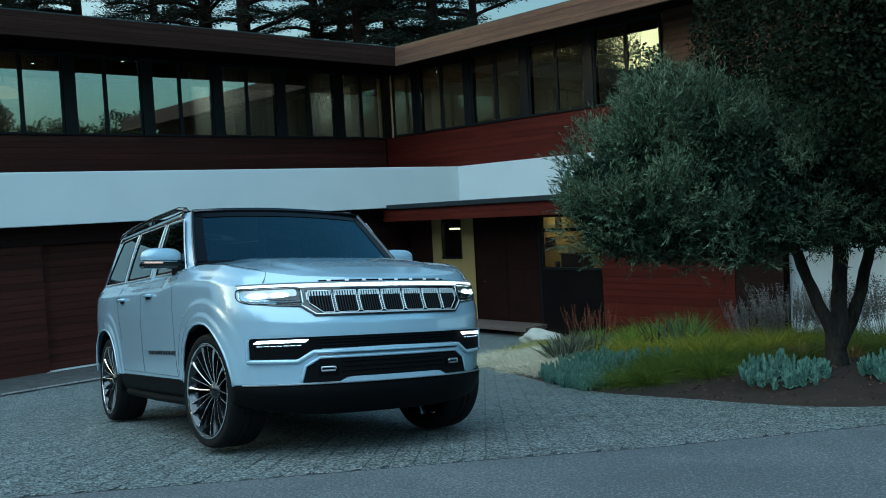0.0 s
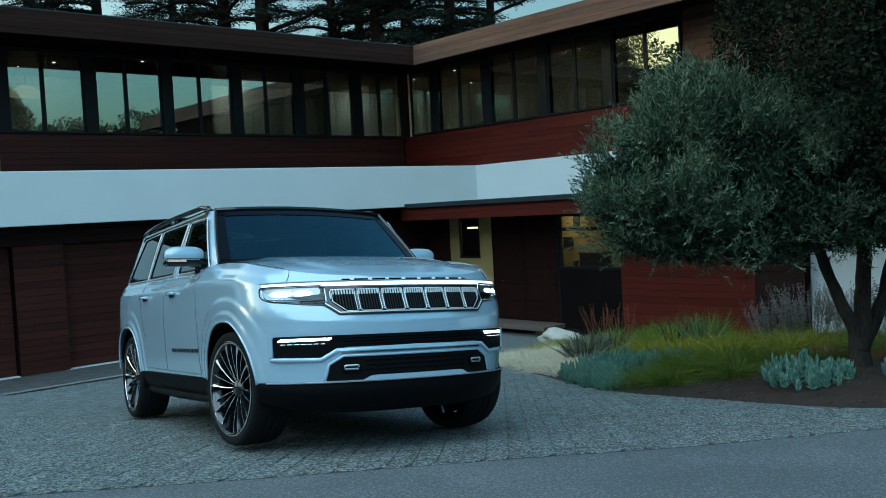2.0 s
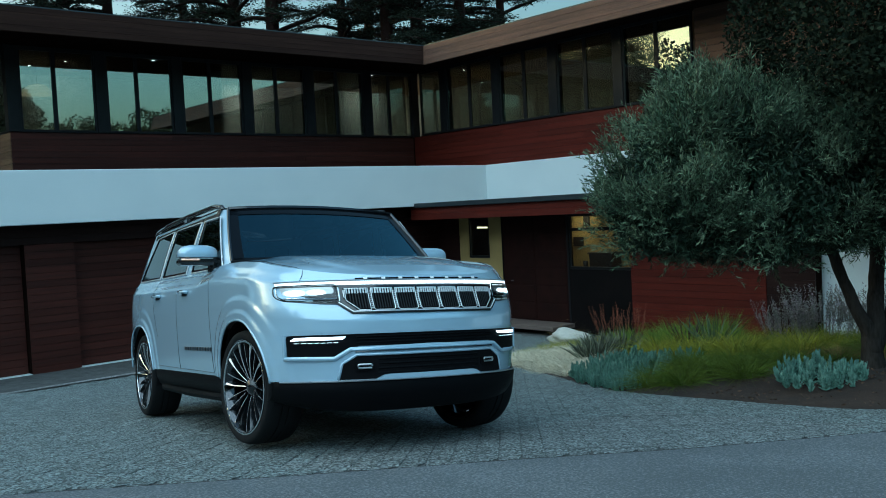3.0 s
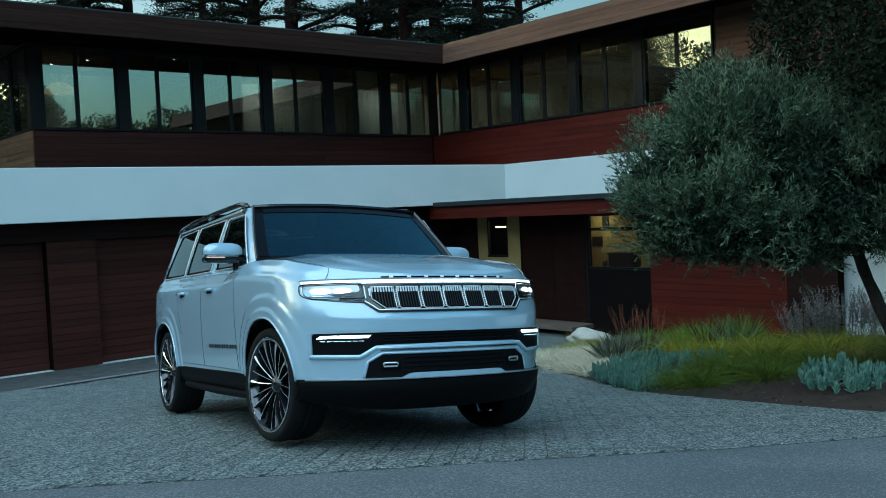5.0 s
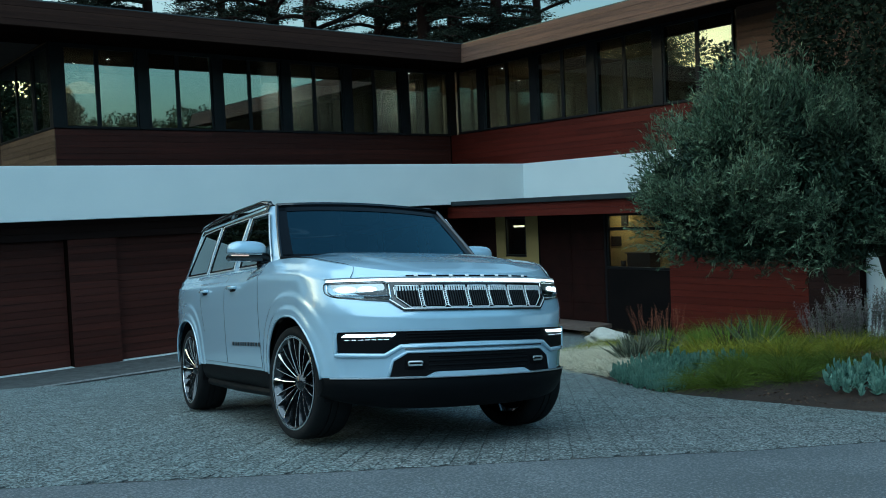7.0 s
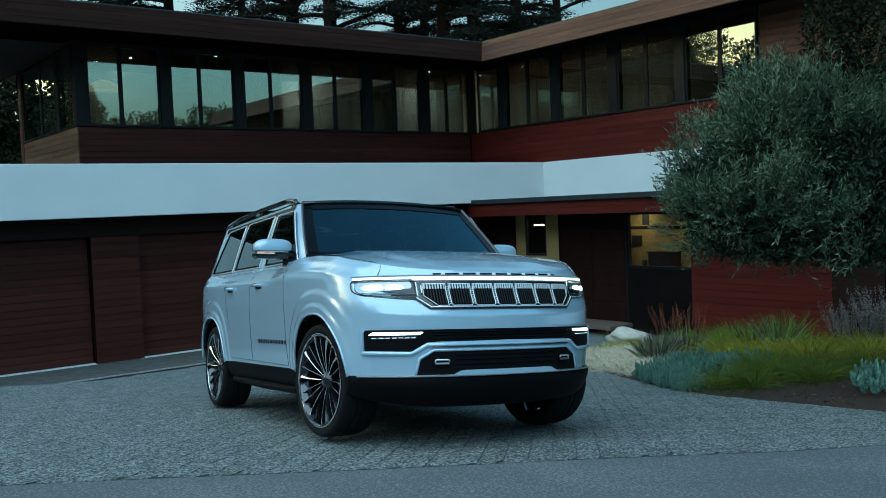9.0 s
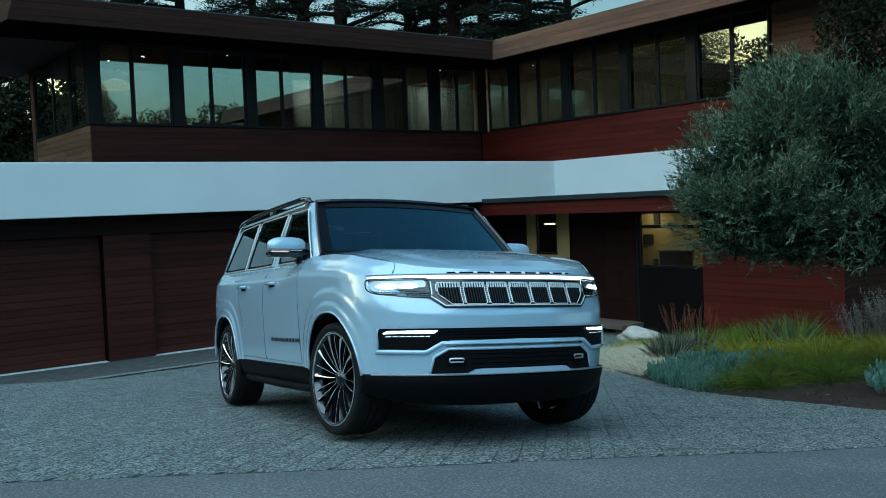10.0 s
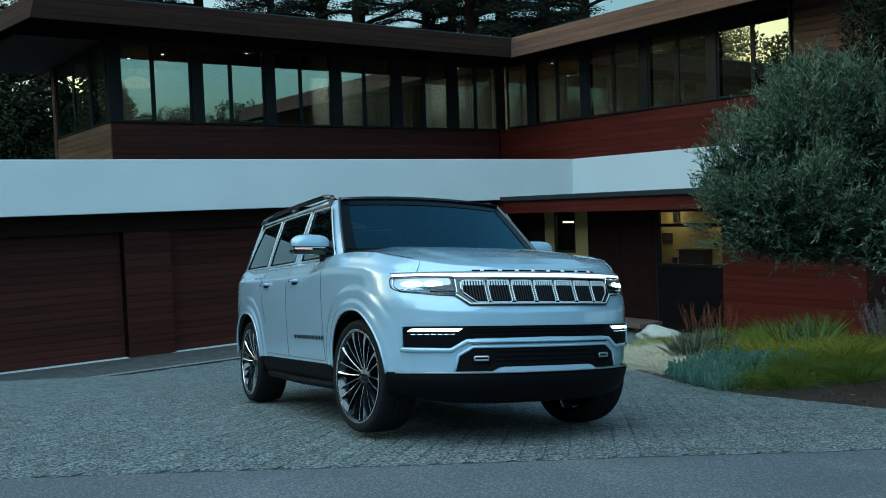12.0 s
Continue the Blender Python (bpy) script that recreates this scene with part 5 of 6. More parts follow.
M_STRAW = leafy("straw_grass", (0.70, 0.64, 0.48), (0.50, 0.47, 0.34), 0.8, rand=0.25)
M_SEED = leafy("brown_seed_grass", (0.26, 0.17, 0.07), (0.15, 0.11, 0.05), 0.8)
M_FLAX = leafy("flax_leaf", (0.050, 0.040, 0.036), (0.036, 0.022, 0.024), 0.45)
M_AGAVE = leafy("grey_green_leaf", (0.045, 0.055, 0.036), (0.19, 0.20, 0.14), 0.55, rand=0.7)
M_LAV = leafy("sage_flower", (0.25, 0.20, 0.23), (0.10, 0.12, 0.07), 0.8)
M_PINK = leafy("rust_flower", (0.27, 0.10, 0.055), (0.14, 0.06, 0.035), 0.7)
M_NEEDLE = leafy("cedar_needle", (0.010, 0.014, 0.009), (0.017, 0.021, 0.012), 0.8)
M_CEDARBARK = material("cedar_bark", (0.024, 0.013, 0.010), 0.95, second=(0.012, 0.007, 0.006), spec=0.1, scale=3, fine=25, stretch=(1, 1, 0.2), bump=1.0, bump_scale=12)
M_LEAF_FAR = leafy("far_leaf", (0.020, 0.028, 0.013), (0.036, 0.040, 0.017), 0.7)
# oak leaves, the crown's deep shade put into this near-black green
M_LEAF_OAK_SHADE = material("shaded_oak_leaf", (0.012, 0.019, 0.012), 0.75, second=(0.024, 0.030, 0.017), scale=3, fine=20, rand=0.4, island=True, spec=0.04)
M_ROCK = material("pale_boulder", (0.56, 0.54, 0.47), 0.9, second=(0.36, 0.35, 0.30), scale=5, fine=30, bump=1.0, bump_scale=14)


def mesh_of(name, verts, faces, mat, parent=None, label=""):
    me = bpy.data.meshes.new(name)
    me.from_pydata([tuple(v) for v in verts], [], faces)
    me.materials.append(mat)
    ob = new(name, me)
    ob.parent = parent
    if label:
        ob["label"] = label
    return ob


def unit(v):
    return v / np.maximum(np.linalg.norm(v, axis=-1, keepdims=True), 1e-9)


def blade_mesh(rng, roots, ways, length, width, droop, seg=3):
    """Tapered bending blades: a root, a way and a length each."""
    n = len(roots)
    side = unit(np.cross(ways, rng.normal(size=(n, 3))))
    pts = []
    for k in range(seg + 1):
        u = k / seg
        c = roots + ways * (length * u)[:, None]
        c[:, 2] -= droop * length * u * u
        out = ways.copy()
        out[:, 2] = 0
        c += unit(out) * (droop * length * u * u * 0.8)[:, None]
        w = (width * (1 - 0.92 * u ** 1.5))[:, None]
        pts.append((c - side * w, c + side * w))
    verts = np.stack([p for pair in pts for p in pair], 1).reshape(-1, 3)
    faces = []
    m = 2 * (seg + 1)
    for i in range(n):
        b = i * m
        for k in range(seg):
            faces.append((b + 2 * k, b + 2 * k + 1, b + 2 * k + 3, b + 2 * k + 2))
    return verts, faces


def leaf_mesh(rng, centres, ways, length, width):
    """Pointed four-cornered leaves, slightly folded."""
    n = len(centres)
    side = unit(np.cross(ways, rng.normal(size=(n, 3))))
    nrm = np.cross(ways, side)
    L, W = length[:, None], width[:, None]
    a, b = centres, centres + ways * L
    mid = centres + ways * L * 0.45 - nrm * W * 0.3
    verts = np.stack([a, mid - side * W, b, mid + side * W], 1).reshape(-1, 3)
    return verts, [(4 * i, 4 * i + 1, 4 * i + 2, 4 * i + 3) for i in range(n)]


def tuft(rng, n, radius, high, spread, width, droop, seg=3):
    a, r = rng.uniform(0, math.tau, n), radius * np.sqrt(rng.uniform(0, 1, n))
    roots = np.stack([r * np.cos(a), r * np.sin(a), np.zeros(n)], 1)
    tilt = spread * rng.uniform(0.1, 1, n)
    b = a + rng.normal(0, 0.6, n)
    ways = np.stack([np.sin(tilt) * np.cos(b), np.sin(tilt) * np.sin(b), np.cos(tilt)], 1)
    return blade_mesh(rng, roots, ways, high * rng.uniform(0.6, 1.1, n), np.full(n, width), droop * rng.uniform(0.3, 1.0, n), seg)


# the olive tree
OX, OY = 6.12, -1.0
OZ = bed_z(OX, OY)
olive = empty("olive_tree", Matrix.Translation((OX, OY, OZ - 0.03)), "multi-stemmed olive tree with dense grey-green crown", "tree")
rng = np.random.default_rng(7)
bm = bmesh.new()
limbs = [
    ([(0, 0, -0.05), (0.03, 0.02, 0.25), (0.02, 0.05, 0.42), (-0.12, 0.14, 0.75), (-0.28, 0.27, 1.30), (-0.7, 0.4, 1.9), (-1.3, 0.7, 2.35)], [0.21, 0.165, 0.13, 0.10, 0.085, 0.06, 0.03]),
    ([(0.02, 0, 0.2), (0.08, 0.0, 0.5), (0.14, 0.0, 0.9), (0.18, 0.02, 1.35), (0.1, 0.2, 2.2), (0.0, 0.3, 3.2)], [0.15, 0.14, 0.125, 0.115, 0.08, 0.03]),
    ([(0.05, -0.02, 0.25), (0.2, -0.08, 0.5), (0.36, -0.14, 0.85), (0.50, -0.2, 1.3), (0.7, -0.5, 2.0), (0.9, -0.8, 2.9)], [0.12, 0.11, 0.10, 0.09, 0.06, 0.03]),
    ([(-0.28, 0.27, 1.30), (-0.8, 0.1, 1.75), (-1.2, -0.2, 2.1)], [0.06, 0.045, 0.02]),
    ([(0.18, 0.02, 1.35), (-0.3, -0.3, 2.0), (-0.6, -0.6, 2.6)], [0.07, 0.045, 0.02]),
    ([(0.50, -0.2, 1.3), (0.6, 0.3, 1.9), (0.7, 0.7, 2.6)], [0.06, 0.045, 0.02]),
]
for pts, rad in limbs:
    fine, fr = [], []
    for i in range(len(pts) - 1):
        for k in range(4):
            u = k / 4
            p = Vector(pts[i]).lerp(Vector(pts[i + 1]), u)
            p += Vector((noise.noise(p * 3.1), noise.noise(p * 3.1 + Vector((5, 0, 0))), 0)) * 0.035
            fine.append(p)
            r = 0.68 * (rad[i] + (rad[i + 1] - rad[i]) * u)
            fr.append(r * (1 + 0.12 * noise.noise(p * 6)))
    fine.append(Vector(pts[-1]))
    fr.append(rad[-1])
    tube(bm, fine, fr, 12)
part("trunk", bm, M_BARK, olive, "dark rough forked trunk", smooth=True)
# crown lobes: place and size, from the trunk's foot
LOBES = [(-2.40, 1.15, 1.74, 0.40), (-2.2, 1.04, 2.05, 0.72), (-1.65, 0.66, 2.6, 0.70), (-1.95, 0.85, 2.60, 0.52), (-1.70, 0.95, 3.05, 0.34), (-1.85, 1.20, 2.62, 0.50), (-1.90, 0.80, 1.70, 0.46), (-1.35, 0.38, 2.0, 0.90), (-0.9, 0.4, 2.52, 0.60), (-0.8, -0.1, 2.10, 0.88),
         (-0.3, 0.0, 2.2, 0.72), (-0.35, -0.55, 1.98, 0.80), (0.15, -0.6, 2.12, 0.95), (0.2, -1.0, 2.15, 0.85), (-1.25, 0.5, 1.50, 0.40), (0.7, 0.4, 2.1, 0.85),
         (0.8, -1.3, 2.2, 0.92), (0.4, 0.8, 2.1, 0.85), (1.6, -1.6, 2.6, 1.0)]
vol = np.array([l[3] ** 2 for l in LOBES])
lobe_c, lobe_r = np.array([l[:3] for l in LOBES]), np.array([l[3] for l in LOBES])


def in_lobes(n, low, high, power):
    which = rng.choice(len(LOBES), n, p=vol / vol.sum())
    d = unit(rng.normal(size=(n, 3)))
    return lobe_c[which] + d * (lobe_r[which] * rng.uniform(low, high, n) ** power)[:, None] * np.array([1, 1, 0.92]), d


# sprays: bunches of upward shoots with narrow leaves
hubs, hub_d = in_lobes(640, 0.45, 0.98, 0.5)
pick = rng.integers(0, len(hubs), 28000)
p0 = hubs[pick] + rng.normal(0, 0.085, (len(pick), 3))
NT = len(p0)
grow = unit(hub_d[pick] * 0.65 + np.array([0, 0, 0.75]) + rng.normal(0, 0.33, (NT, 3)))
tl = rng.uniform(0.14, 0.36, NT)
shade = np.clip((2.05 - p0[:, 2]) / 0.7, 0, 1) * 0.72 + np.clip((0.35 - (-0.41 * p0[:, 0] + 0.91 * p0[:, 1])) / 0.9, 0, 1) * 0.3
keepers = (p0[:, 2] > 1.22) & (rng.uniform(0, 1, NT) > np.minimum(shade, 0.92))     # sprays thinned low down and to the right, so dark leaves paint the shade
p0, grow, tl = p0[keepers], grow[keepers], tl[keepers]
NL = 18
cs, ws = [], []
for k in range(NL):
    cs.append(p0 + grow * (tl * (k + 0.5) / NL)[:, None])
    ws.append(unit(grow * 0.8 + unit(rng.normal(size=grow.shape)) * 0.6))
cs, ws = np.concatenate(cs), np.concatenate(ws)
n = len(cs)
vts, fcs = leaf_mesh(rng, cs, ws, rng.uniform(0.042, 0.074, n), rng.uniform(0.0046, 0.0080, n))
mesh_of("crown", vts, fcs, M_OLIVE, olive, "dense grey-green narrow leaves")
# broader leaves inside the crown, its inner shade put into their darker colour
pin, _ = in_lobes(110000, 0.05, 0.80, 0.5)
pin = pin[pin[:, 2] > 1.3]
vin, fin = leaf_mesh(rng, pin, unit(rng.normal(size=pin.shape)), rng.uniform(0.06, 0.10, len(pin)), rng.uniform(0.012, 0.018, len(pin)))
mesh_of("inner_foliage", vin, fin, M_OLIVE_SHADE, olive, "broad inner leaves, dark green for the crown's shade")
v2, f2 = blade_mesh(rng, p0, grow, tl, np.full(len(p0), 0.0025), np.zeros(len(p0)), 1)
mesh_of("twig", v2, f2, M_BARK, olive)


# a blue-green succulent cushion: upright stems set with short fat leaves
def cushion(seed, wide, high, stems):
    rng = np.random.default_rng(seed)
    roots, ways, ln, wd = [], [], [], []
    for _ in range(stems):
        a, r = rng.uniform(0, math.tau), math.sqrt(rng.uniform(0, 1))
        x, y = wide * r * math.cos(a), wide * r * math.sin(a)
        top = high * (1 - 0.62 * r ** 2.4) * rng.uniform(0.62, 1.08)
        lean = np.array([0.35 * x / wide + rng.normal(0, 0.10), 0.35 * y / wide + rng.normal(0, 0.10), 1.0])
        k = 40
        u = np.sort(rng.uniform(0.25, 1.0, k))
        b = np.arange(k) * 2.4
        roots.append(np.array([x, y, 0.0]) + lean * (top * u)[:, None])
        tilt = 1.25 * (1 - u) + 0.35
        ways.append(np.stack([np.cos(b) * np.sin(tilt), np.sin(b) * np.sin(tilt), np.cos(tilt)], 1))
        ln.append(rng.uniform(0.034, 0.054, k))
        wd.append(rng.uniform(0.0095, 0.0135, k))
    return blade_mesh(rng, np.concatenate(roots), np.concatenate(ways), np.concatenate(ln), np.concatenate(wd), np.full(stems * 40, -0.15), 2)


def plant(name, mesh_data, mat, x, y, label, category, group="", sink=0.02, z=None):
    ob = mesh_of(name, *mesh_data, mat)
    ob.location = (x, y, (bed_z(x, y) if z is None else z) - sink)
    return tagged(ob, label, category, group)


def again(ob, x, y, turn, size=1.0):
    c = copy_thing(ob, Matrix.Translation((x, y, bed_z(x, y) - 0.02)) @ Matrix.Rotation(turn, 4, "Z") @ Matrix.Scale(size, 4))
    c.scale = (size, size, size)
    return c


s1 = plant("succulent", cushion(3, 0.39, 0.31, 100), M_BLUE, 4.38, -1.28, "cushion of blue-green finger-leaved succulent on dark soil", "succulent", "blue succulent cushions")
for x, y, t, k in ((4.95, -2.15, 1.0, 0.9), (4.32, 1.02, 2.5, 0.62), (4.62, 1.42, 2.0, 0.80), (4.98, 1.92, 3.1, 0.85), (5.38, 2.40, 4.0, 0.80), (5.15, 1.35, 1.7, 0.9), (5.60, 1.80, 0.3, 0.95), (5.85, 2.45, 2.9, 0.85), (6.1, 1.5, 3.9, 0.8)):
    again(s1, x, y, t, k)

# meadow grass: one sheet of blades, with lower and higher drifts
rng = np.random.default_rng(11)


def drift(n_tufts, area, blades, high, mat, name, label, spread=0.75, width=0.0032, droop=0.6):
    vs_, fs_, base = [], [], 0
    made = 0
    while made < n_tufts:
        x, y = rng.uniform(area[0], area[1]), rng.uniform(area[2], area[3])
        if not inside(BED, x, y) or edge_distance(BED, x, y) < 0.12 or not area[4](x, y):
            continue
        lush = noise.noise((x * 1.1, y * 1.1, 3.0))
        if lush < -0.30 and rng.uniform() < 0.6:
            continue
        if (x - 7.5) ** 2 + (y - 4.05) ** 2 < 0.36 and high > 0.2:
            continue
        v, f = tuft(rng, blades, 0.13, high * (0.85 + 0.5 * lush) * rng.uniform(0.6, 1.2), spread, width, droop)
        v = v + np.array([x, y, bed_z(x, y) - 0.02])
        vs_.append(v)
        fs_ += [tuple(i + base for i in q) for q in f]
        base += len(v)
        made += 1
    tagged(mesh_of(name, np.concatenate(vs_), fs_, mat), label, "grass", kind="stuff")


def mound(cx, cy, rx, ry):
    return lambda x, y: ((x - cx) / rx) ** 2 + ((y - cy) / ry) ** 2 < 1


drift(130, (5.6, 11.5, -0.6, 5.2, lambda x, y: x + 0.6 * y > 6.6 and not (x < 7.2 and y < 0.3) and not (edge_distance(BED, x, y) < 1.5 and y > 2.3)), 70, 0.34, M_SEED, "seeding_grass", "low brown seed-headed grass between the mounds", width=0.0026)
drift(70, (8.6, 11.5, 3.0, 8.2, lambda x, y: 5.2 < y), 90, 0.34, M_GRASS, "verge_grass", "low yellow-green grass by the boulder", width=0.0026)
drift(70, (10.0, 13.0, -1.0, 3.2, lambda x, y: True), 80, 0.62, M_GRASS_DARK, "tall_grass", "tall dark green grass below the sage")
for gx, gy, gh in ((10.6, 6.1, 0.72), (10.5, 4.75, 0.92), (10.5, 3.65, 0.92), (11.3, 5.3, 0.62), (11.5, 4.3, 0.6)):
    drift(9, (gx - 0.4, gx + 0.4, gy - 0.4, gy + 0.4, mound(gx, gy, 0.36, 0.36)), 120, gh, M_GRASS_FRESH, "tall_grass", "tall fresh green grass tuft before the red wall", spread=0.5, droop=0.35, width=0.0045)
drift(60, (6.6, 13.0, -4.5, -1.6, lambda x, y: True), 70, 0.5, M_GRASS_DARK, "soft_grass", "dark green grass behind the olive tree")
drift(230, (5.2, 9.2, 2.4, 8.0, lambda x, y: edge_distance(BED, x, y) < 1.3 and y > 3.0), 90, 0.34, M_STRAW, "straw_grass", "pale straw-coloured matted grass at the bed's edge", spread=1.25, droop=0.75)

drift(46, (11.0, 12.9, 6.2, 8.4, lambda x, y: True), 70, 0.36, M_PINK, "ground_cover", "low rust-brown ground cover beside the boulder", spread=1.0, width=0.004)
yellow = plant("grass_clump", tuft(np.random.default_rng(51), 620, 0.15, 0.58, 1.15, 0.0026, 0.70, 4), M_GRASS, 7.2, 1.3, "arching clump of fine yellow-green meadow grass", "grass", "meadow grass clumps")
green = plant("grass_clump", tuft(np.random.default_rng(52), 700, 0.15, 0.50, 1.25, 0.0022, 0.80, 4), M_GRASS_DARK, 4.42, 0.32, "soft mound of dark green ornamental grass", "grass", "soft green grass clumps")
rnd = random.Random(77)
for x, y in ((4.72, -0.22), (4.50, 0.72), (4.95, 0.25), (5.30, 0.72), (5.35, 0.02), (5.75, 0.45), (5.95, -0.15), (6.25, 0.25), (5.75, 0.98), (6.35, 0.85), (6.75, -0.2), (7.0, 0.5), (8.2, -0.2), (8.6, -0.7), (7.9, -0.9), (9.2, -0.4)):
    again(green, x + rnd.uniform(-0.06, 0.06), y + rnd.uniform(-0.06, 0.06), rnd.uniform(0, 6.28), rnd.uniform(0.75, 1.0))
for i in range(9):
    for j in range(9):
        x, y = 6.7 + 0.52 * i + rnd.uniform(-0.16, 0.16), -0.4 + 0.52 * j + rnd.uniform(-0.16, 0.16)
        inside_a = ((x - 8.0) / 1.5) ** 2 + ((y - 1.7) / 1.2) ** 2 < 1 or ((x - 9.7) / 1.6) ** 2 + ((y - 1.2) / 1.5) ** 2 < 1
        if inside_a and inside(BED, x, y) and rnd.random() < 0.85:
            again(yellow if rnd.random() < (0.85 if y > 1.0 else 0.15) else green, x, y, rnd.uniform(0, 6.28), rnd.uniform(0.6, 1.3))
for x, y, k in ((10.25, 7.10, 0.55), (10.4, 7.65, 0.5), (9.75, 6.95, 0.7), (10.0, 7.55, 0.6), (10.1, 6.5, 0.8), (9.5, 6.3, 0.7), (9.2, 5.7, 0.7), (10.9, 6.6, 0.8)):
    again(yellow, x, y, rnd.uniform(0, 6.28), k)


# single plants
def flax(x, y, turn, size, seed, mat, count, width, label):
    """A clump of stiff broad leaves, each one a part."""
    rng = np.random.default_rng(seed)
    e = empty("flax", Matrix.Translation((x, y, bed_z(x, y) - 0.02)) @ Matrix.Rotation(turn, 4, "Z"), label, "flax plant", "spiky flax clumps")
    for _ in range(count):
        v, f = tuft(rng, 1, 0.12 * size, 0.95 * size, 0.70, width * size, 0.10, 5)
        mesh_of("leaf", v, f, mat, e)


M_FLAX_GREEN = leafy("green_flax_leaf", (0.12, 0.16, 0.075), (0.05, 0.07, 0.035), 0.5, rand=0.5)
flax(9.1, 3.45, 0.0, 0.70, 5, M_FLAX, 40, 0.026, "dark bronze spiky flax clump in the grass")
flax(9.0, 2.92, 2.0, 0.80, 15, M_FLAX_GREEN, 34, 0.034, "broad-leaved green flax clump in the grass")
agave = plant("spiky_perennial", tuft(np.random.default_rng(6), 150, 0.24, 0.50, 0.92, 0.019, 0.12, 4), M_AGAVE, 7.45, 4.10, "grey-green spiky perennial with pale leaf edges", "perennial", "grey-green spiky clumps")
again(agave, 7.9, 3.95, 1.2, 1.0)
again(agave, 7.05, 3.75, 3.3, 0.85)
again(agave, 8.1, 4.45, 4.3, 0.9)


def sage(seed, n=120):
    rng = np.random.default_rng(seed)
    a, r = rng.uniform(0, math.tau, n), 0.35 * np.sqrt(rng.uniform(0, 1, n))
    roots = np.stack([r * np.cos(a), r * np.sin(a), np.zeros(n)], 1)
    ways = unit(np.stack([np.cos(a) * rng.uniform(0, 0.55, n), np.sin(a) * rng.uniform(0, 0.55, n), np.ones(n)], 1))
    ln = rng.uniform(0.7, 1.15, n)
    v, f = blade_mesh(rng, roots, ways, ln, np.full(n, 0.004), np.full(n, 0.05), 3)
    cs, ws = [], []
    for k in range(26):
        u = 0.55 + 0.45 * k / 26
        cs.append(roots + ways * (ln * u)[:, None])
        ws.append(unit(rng.normal(size=(n, 3)) + ways * 0.6))
    cs, ws = np.concatenate(cs), np.concatenate(ws)
    v2, f2 = leaf_mesh(rng, cs, ws, np.full(len(cs), 0.035), np.full(len(cs), 0.010))
    return np.concatenate([v, v2]), f + [tuple(i + len(v) for i in q) for q in f2]


sg = plant("sage_bush", sage(1), M_LAV, 10.4, 1.75, "grey-purple flowering sage with tall spikes", "sage bush", "flowering sage bushes")
for x, y, t, k in ((10.9, 1.2, 1.0, 1.0), (11.3, 0.5, 2.2, 1.1), (10.3, 2.3, 3.0, 0.85), (11.8, -0.2, 4.1, 1.1), (12.2, -1.2, 5.0, 1.1)):
    again(sg, x, y, t, k)
pk_ = plant("flower_shrub", sage(2, 24), M_PINK, 12.7, 8.0, "sparse rust-red flowering stems beside the door", "flowering shrub", "rust-red flowering shrubs")
again(pk_, 12.3, 7.2, 2.0, 0.8)
pk_.scale = (0.85, 0.85, 0.85)
plant("grass_tuft", tuft(np.random.default_rng(9), 44, 0.08, 0.95, 1.1, 0.0045, 0.8, 5), M_SEED, 12.9, 9.9, "arching dry grass tuft beside the step", "grass tuft", z=ground_z(12.9, 9.9))

# pale boulder
bm = bmesh.new()
bmesh.ops.create_icosphere(bm, subdivisions=4, radius=1.0)
for v in bm.verts:
    c = v.co.copy()
    k = 1 + 0.36 * noise.noise(c * 1.5 + Vector((2.0, 0, 1.0))) - 0.16 * abs(noise.noise(c * 2.8)) + 0.05 * noise.noise(c * 9)
    v.co = Vector((c.x * 0.33 * k, c.y * 0.50 * k, max(c.z, -0.7) * 0.20 * k))
rock = link("boulder", bm, M_ROCK, smooth=True)
rock.location = (10.7, 7.52, bed_z(10.7, 7.52) + 0.20)
tagged(rock, "pale weathered boulder among the grass", "boulder")
M_LITTER = material("dry_leaf", (0.11, 0.07, 0.045), 0.9, second=(0.05, 0.03, 0.02), scale=9, rand=0.4, island=True)
rng = np.random.default_rng(21)
pts = []
while len(pts) < 1800:
    x, y = rng.uniform(3.5, 7.5), rng.uniform(-3.2, 3.5)
    if inside(BED, x, y) and edge_distance(BED, x, y) > 0.04:
        pts.append((x, y, bed_z(x, y) + 0.012))
pts = np.array(pts)
w_ = unit(np.stack([rng.normal(size=len(pts)), rng.normal(size=len(pts)), rng.normal(0, 0.25, len(pts))], 1))
v, f = leaf_mesh(rng, pts, w_, rng.uniform(0.02, 0.06, len(pts)), rng.uniform(0.005, 0.014, len(pts)))
tagged(mesh_of("leaf_litter", v, f, M_LITTER), "scattered dry brown leaves on the soil", "leaf litter", kind="stuff")


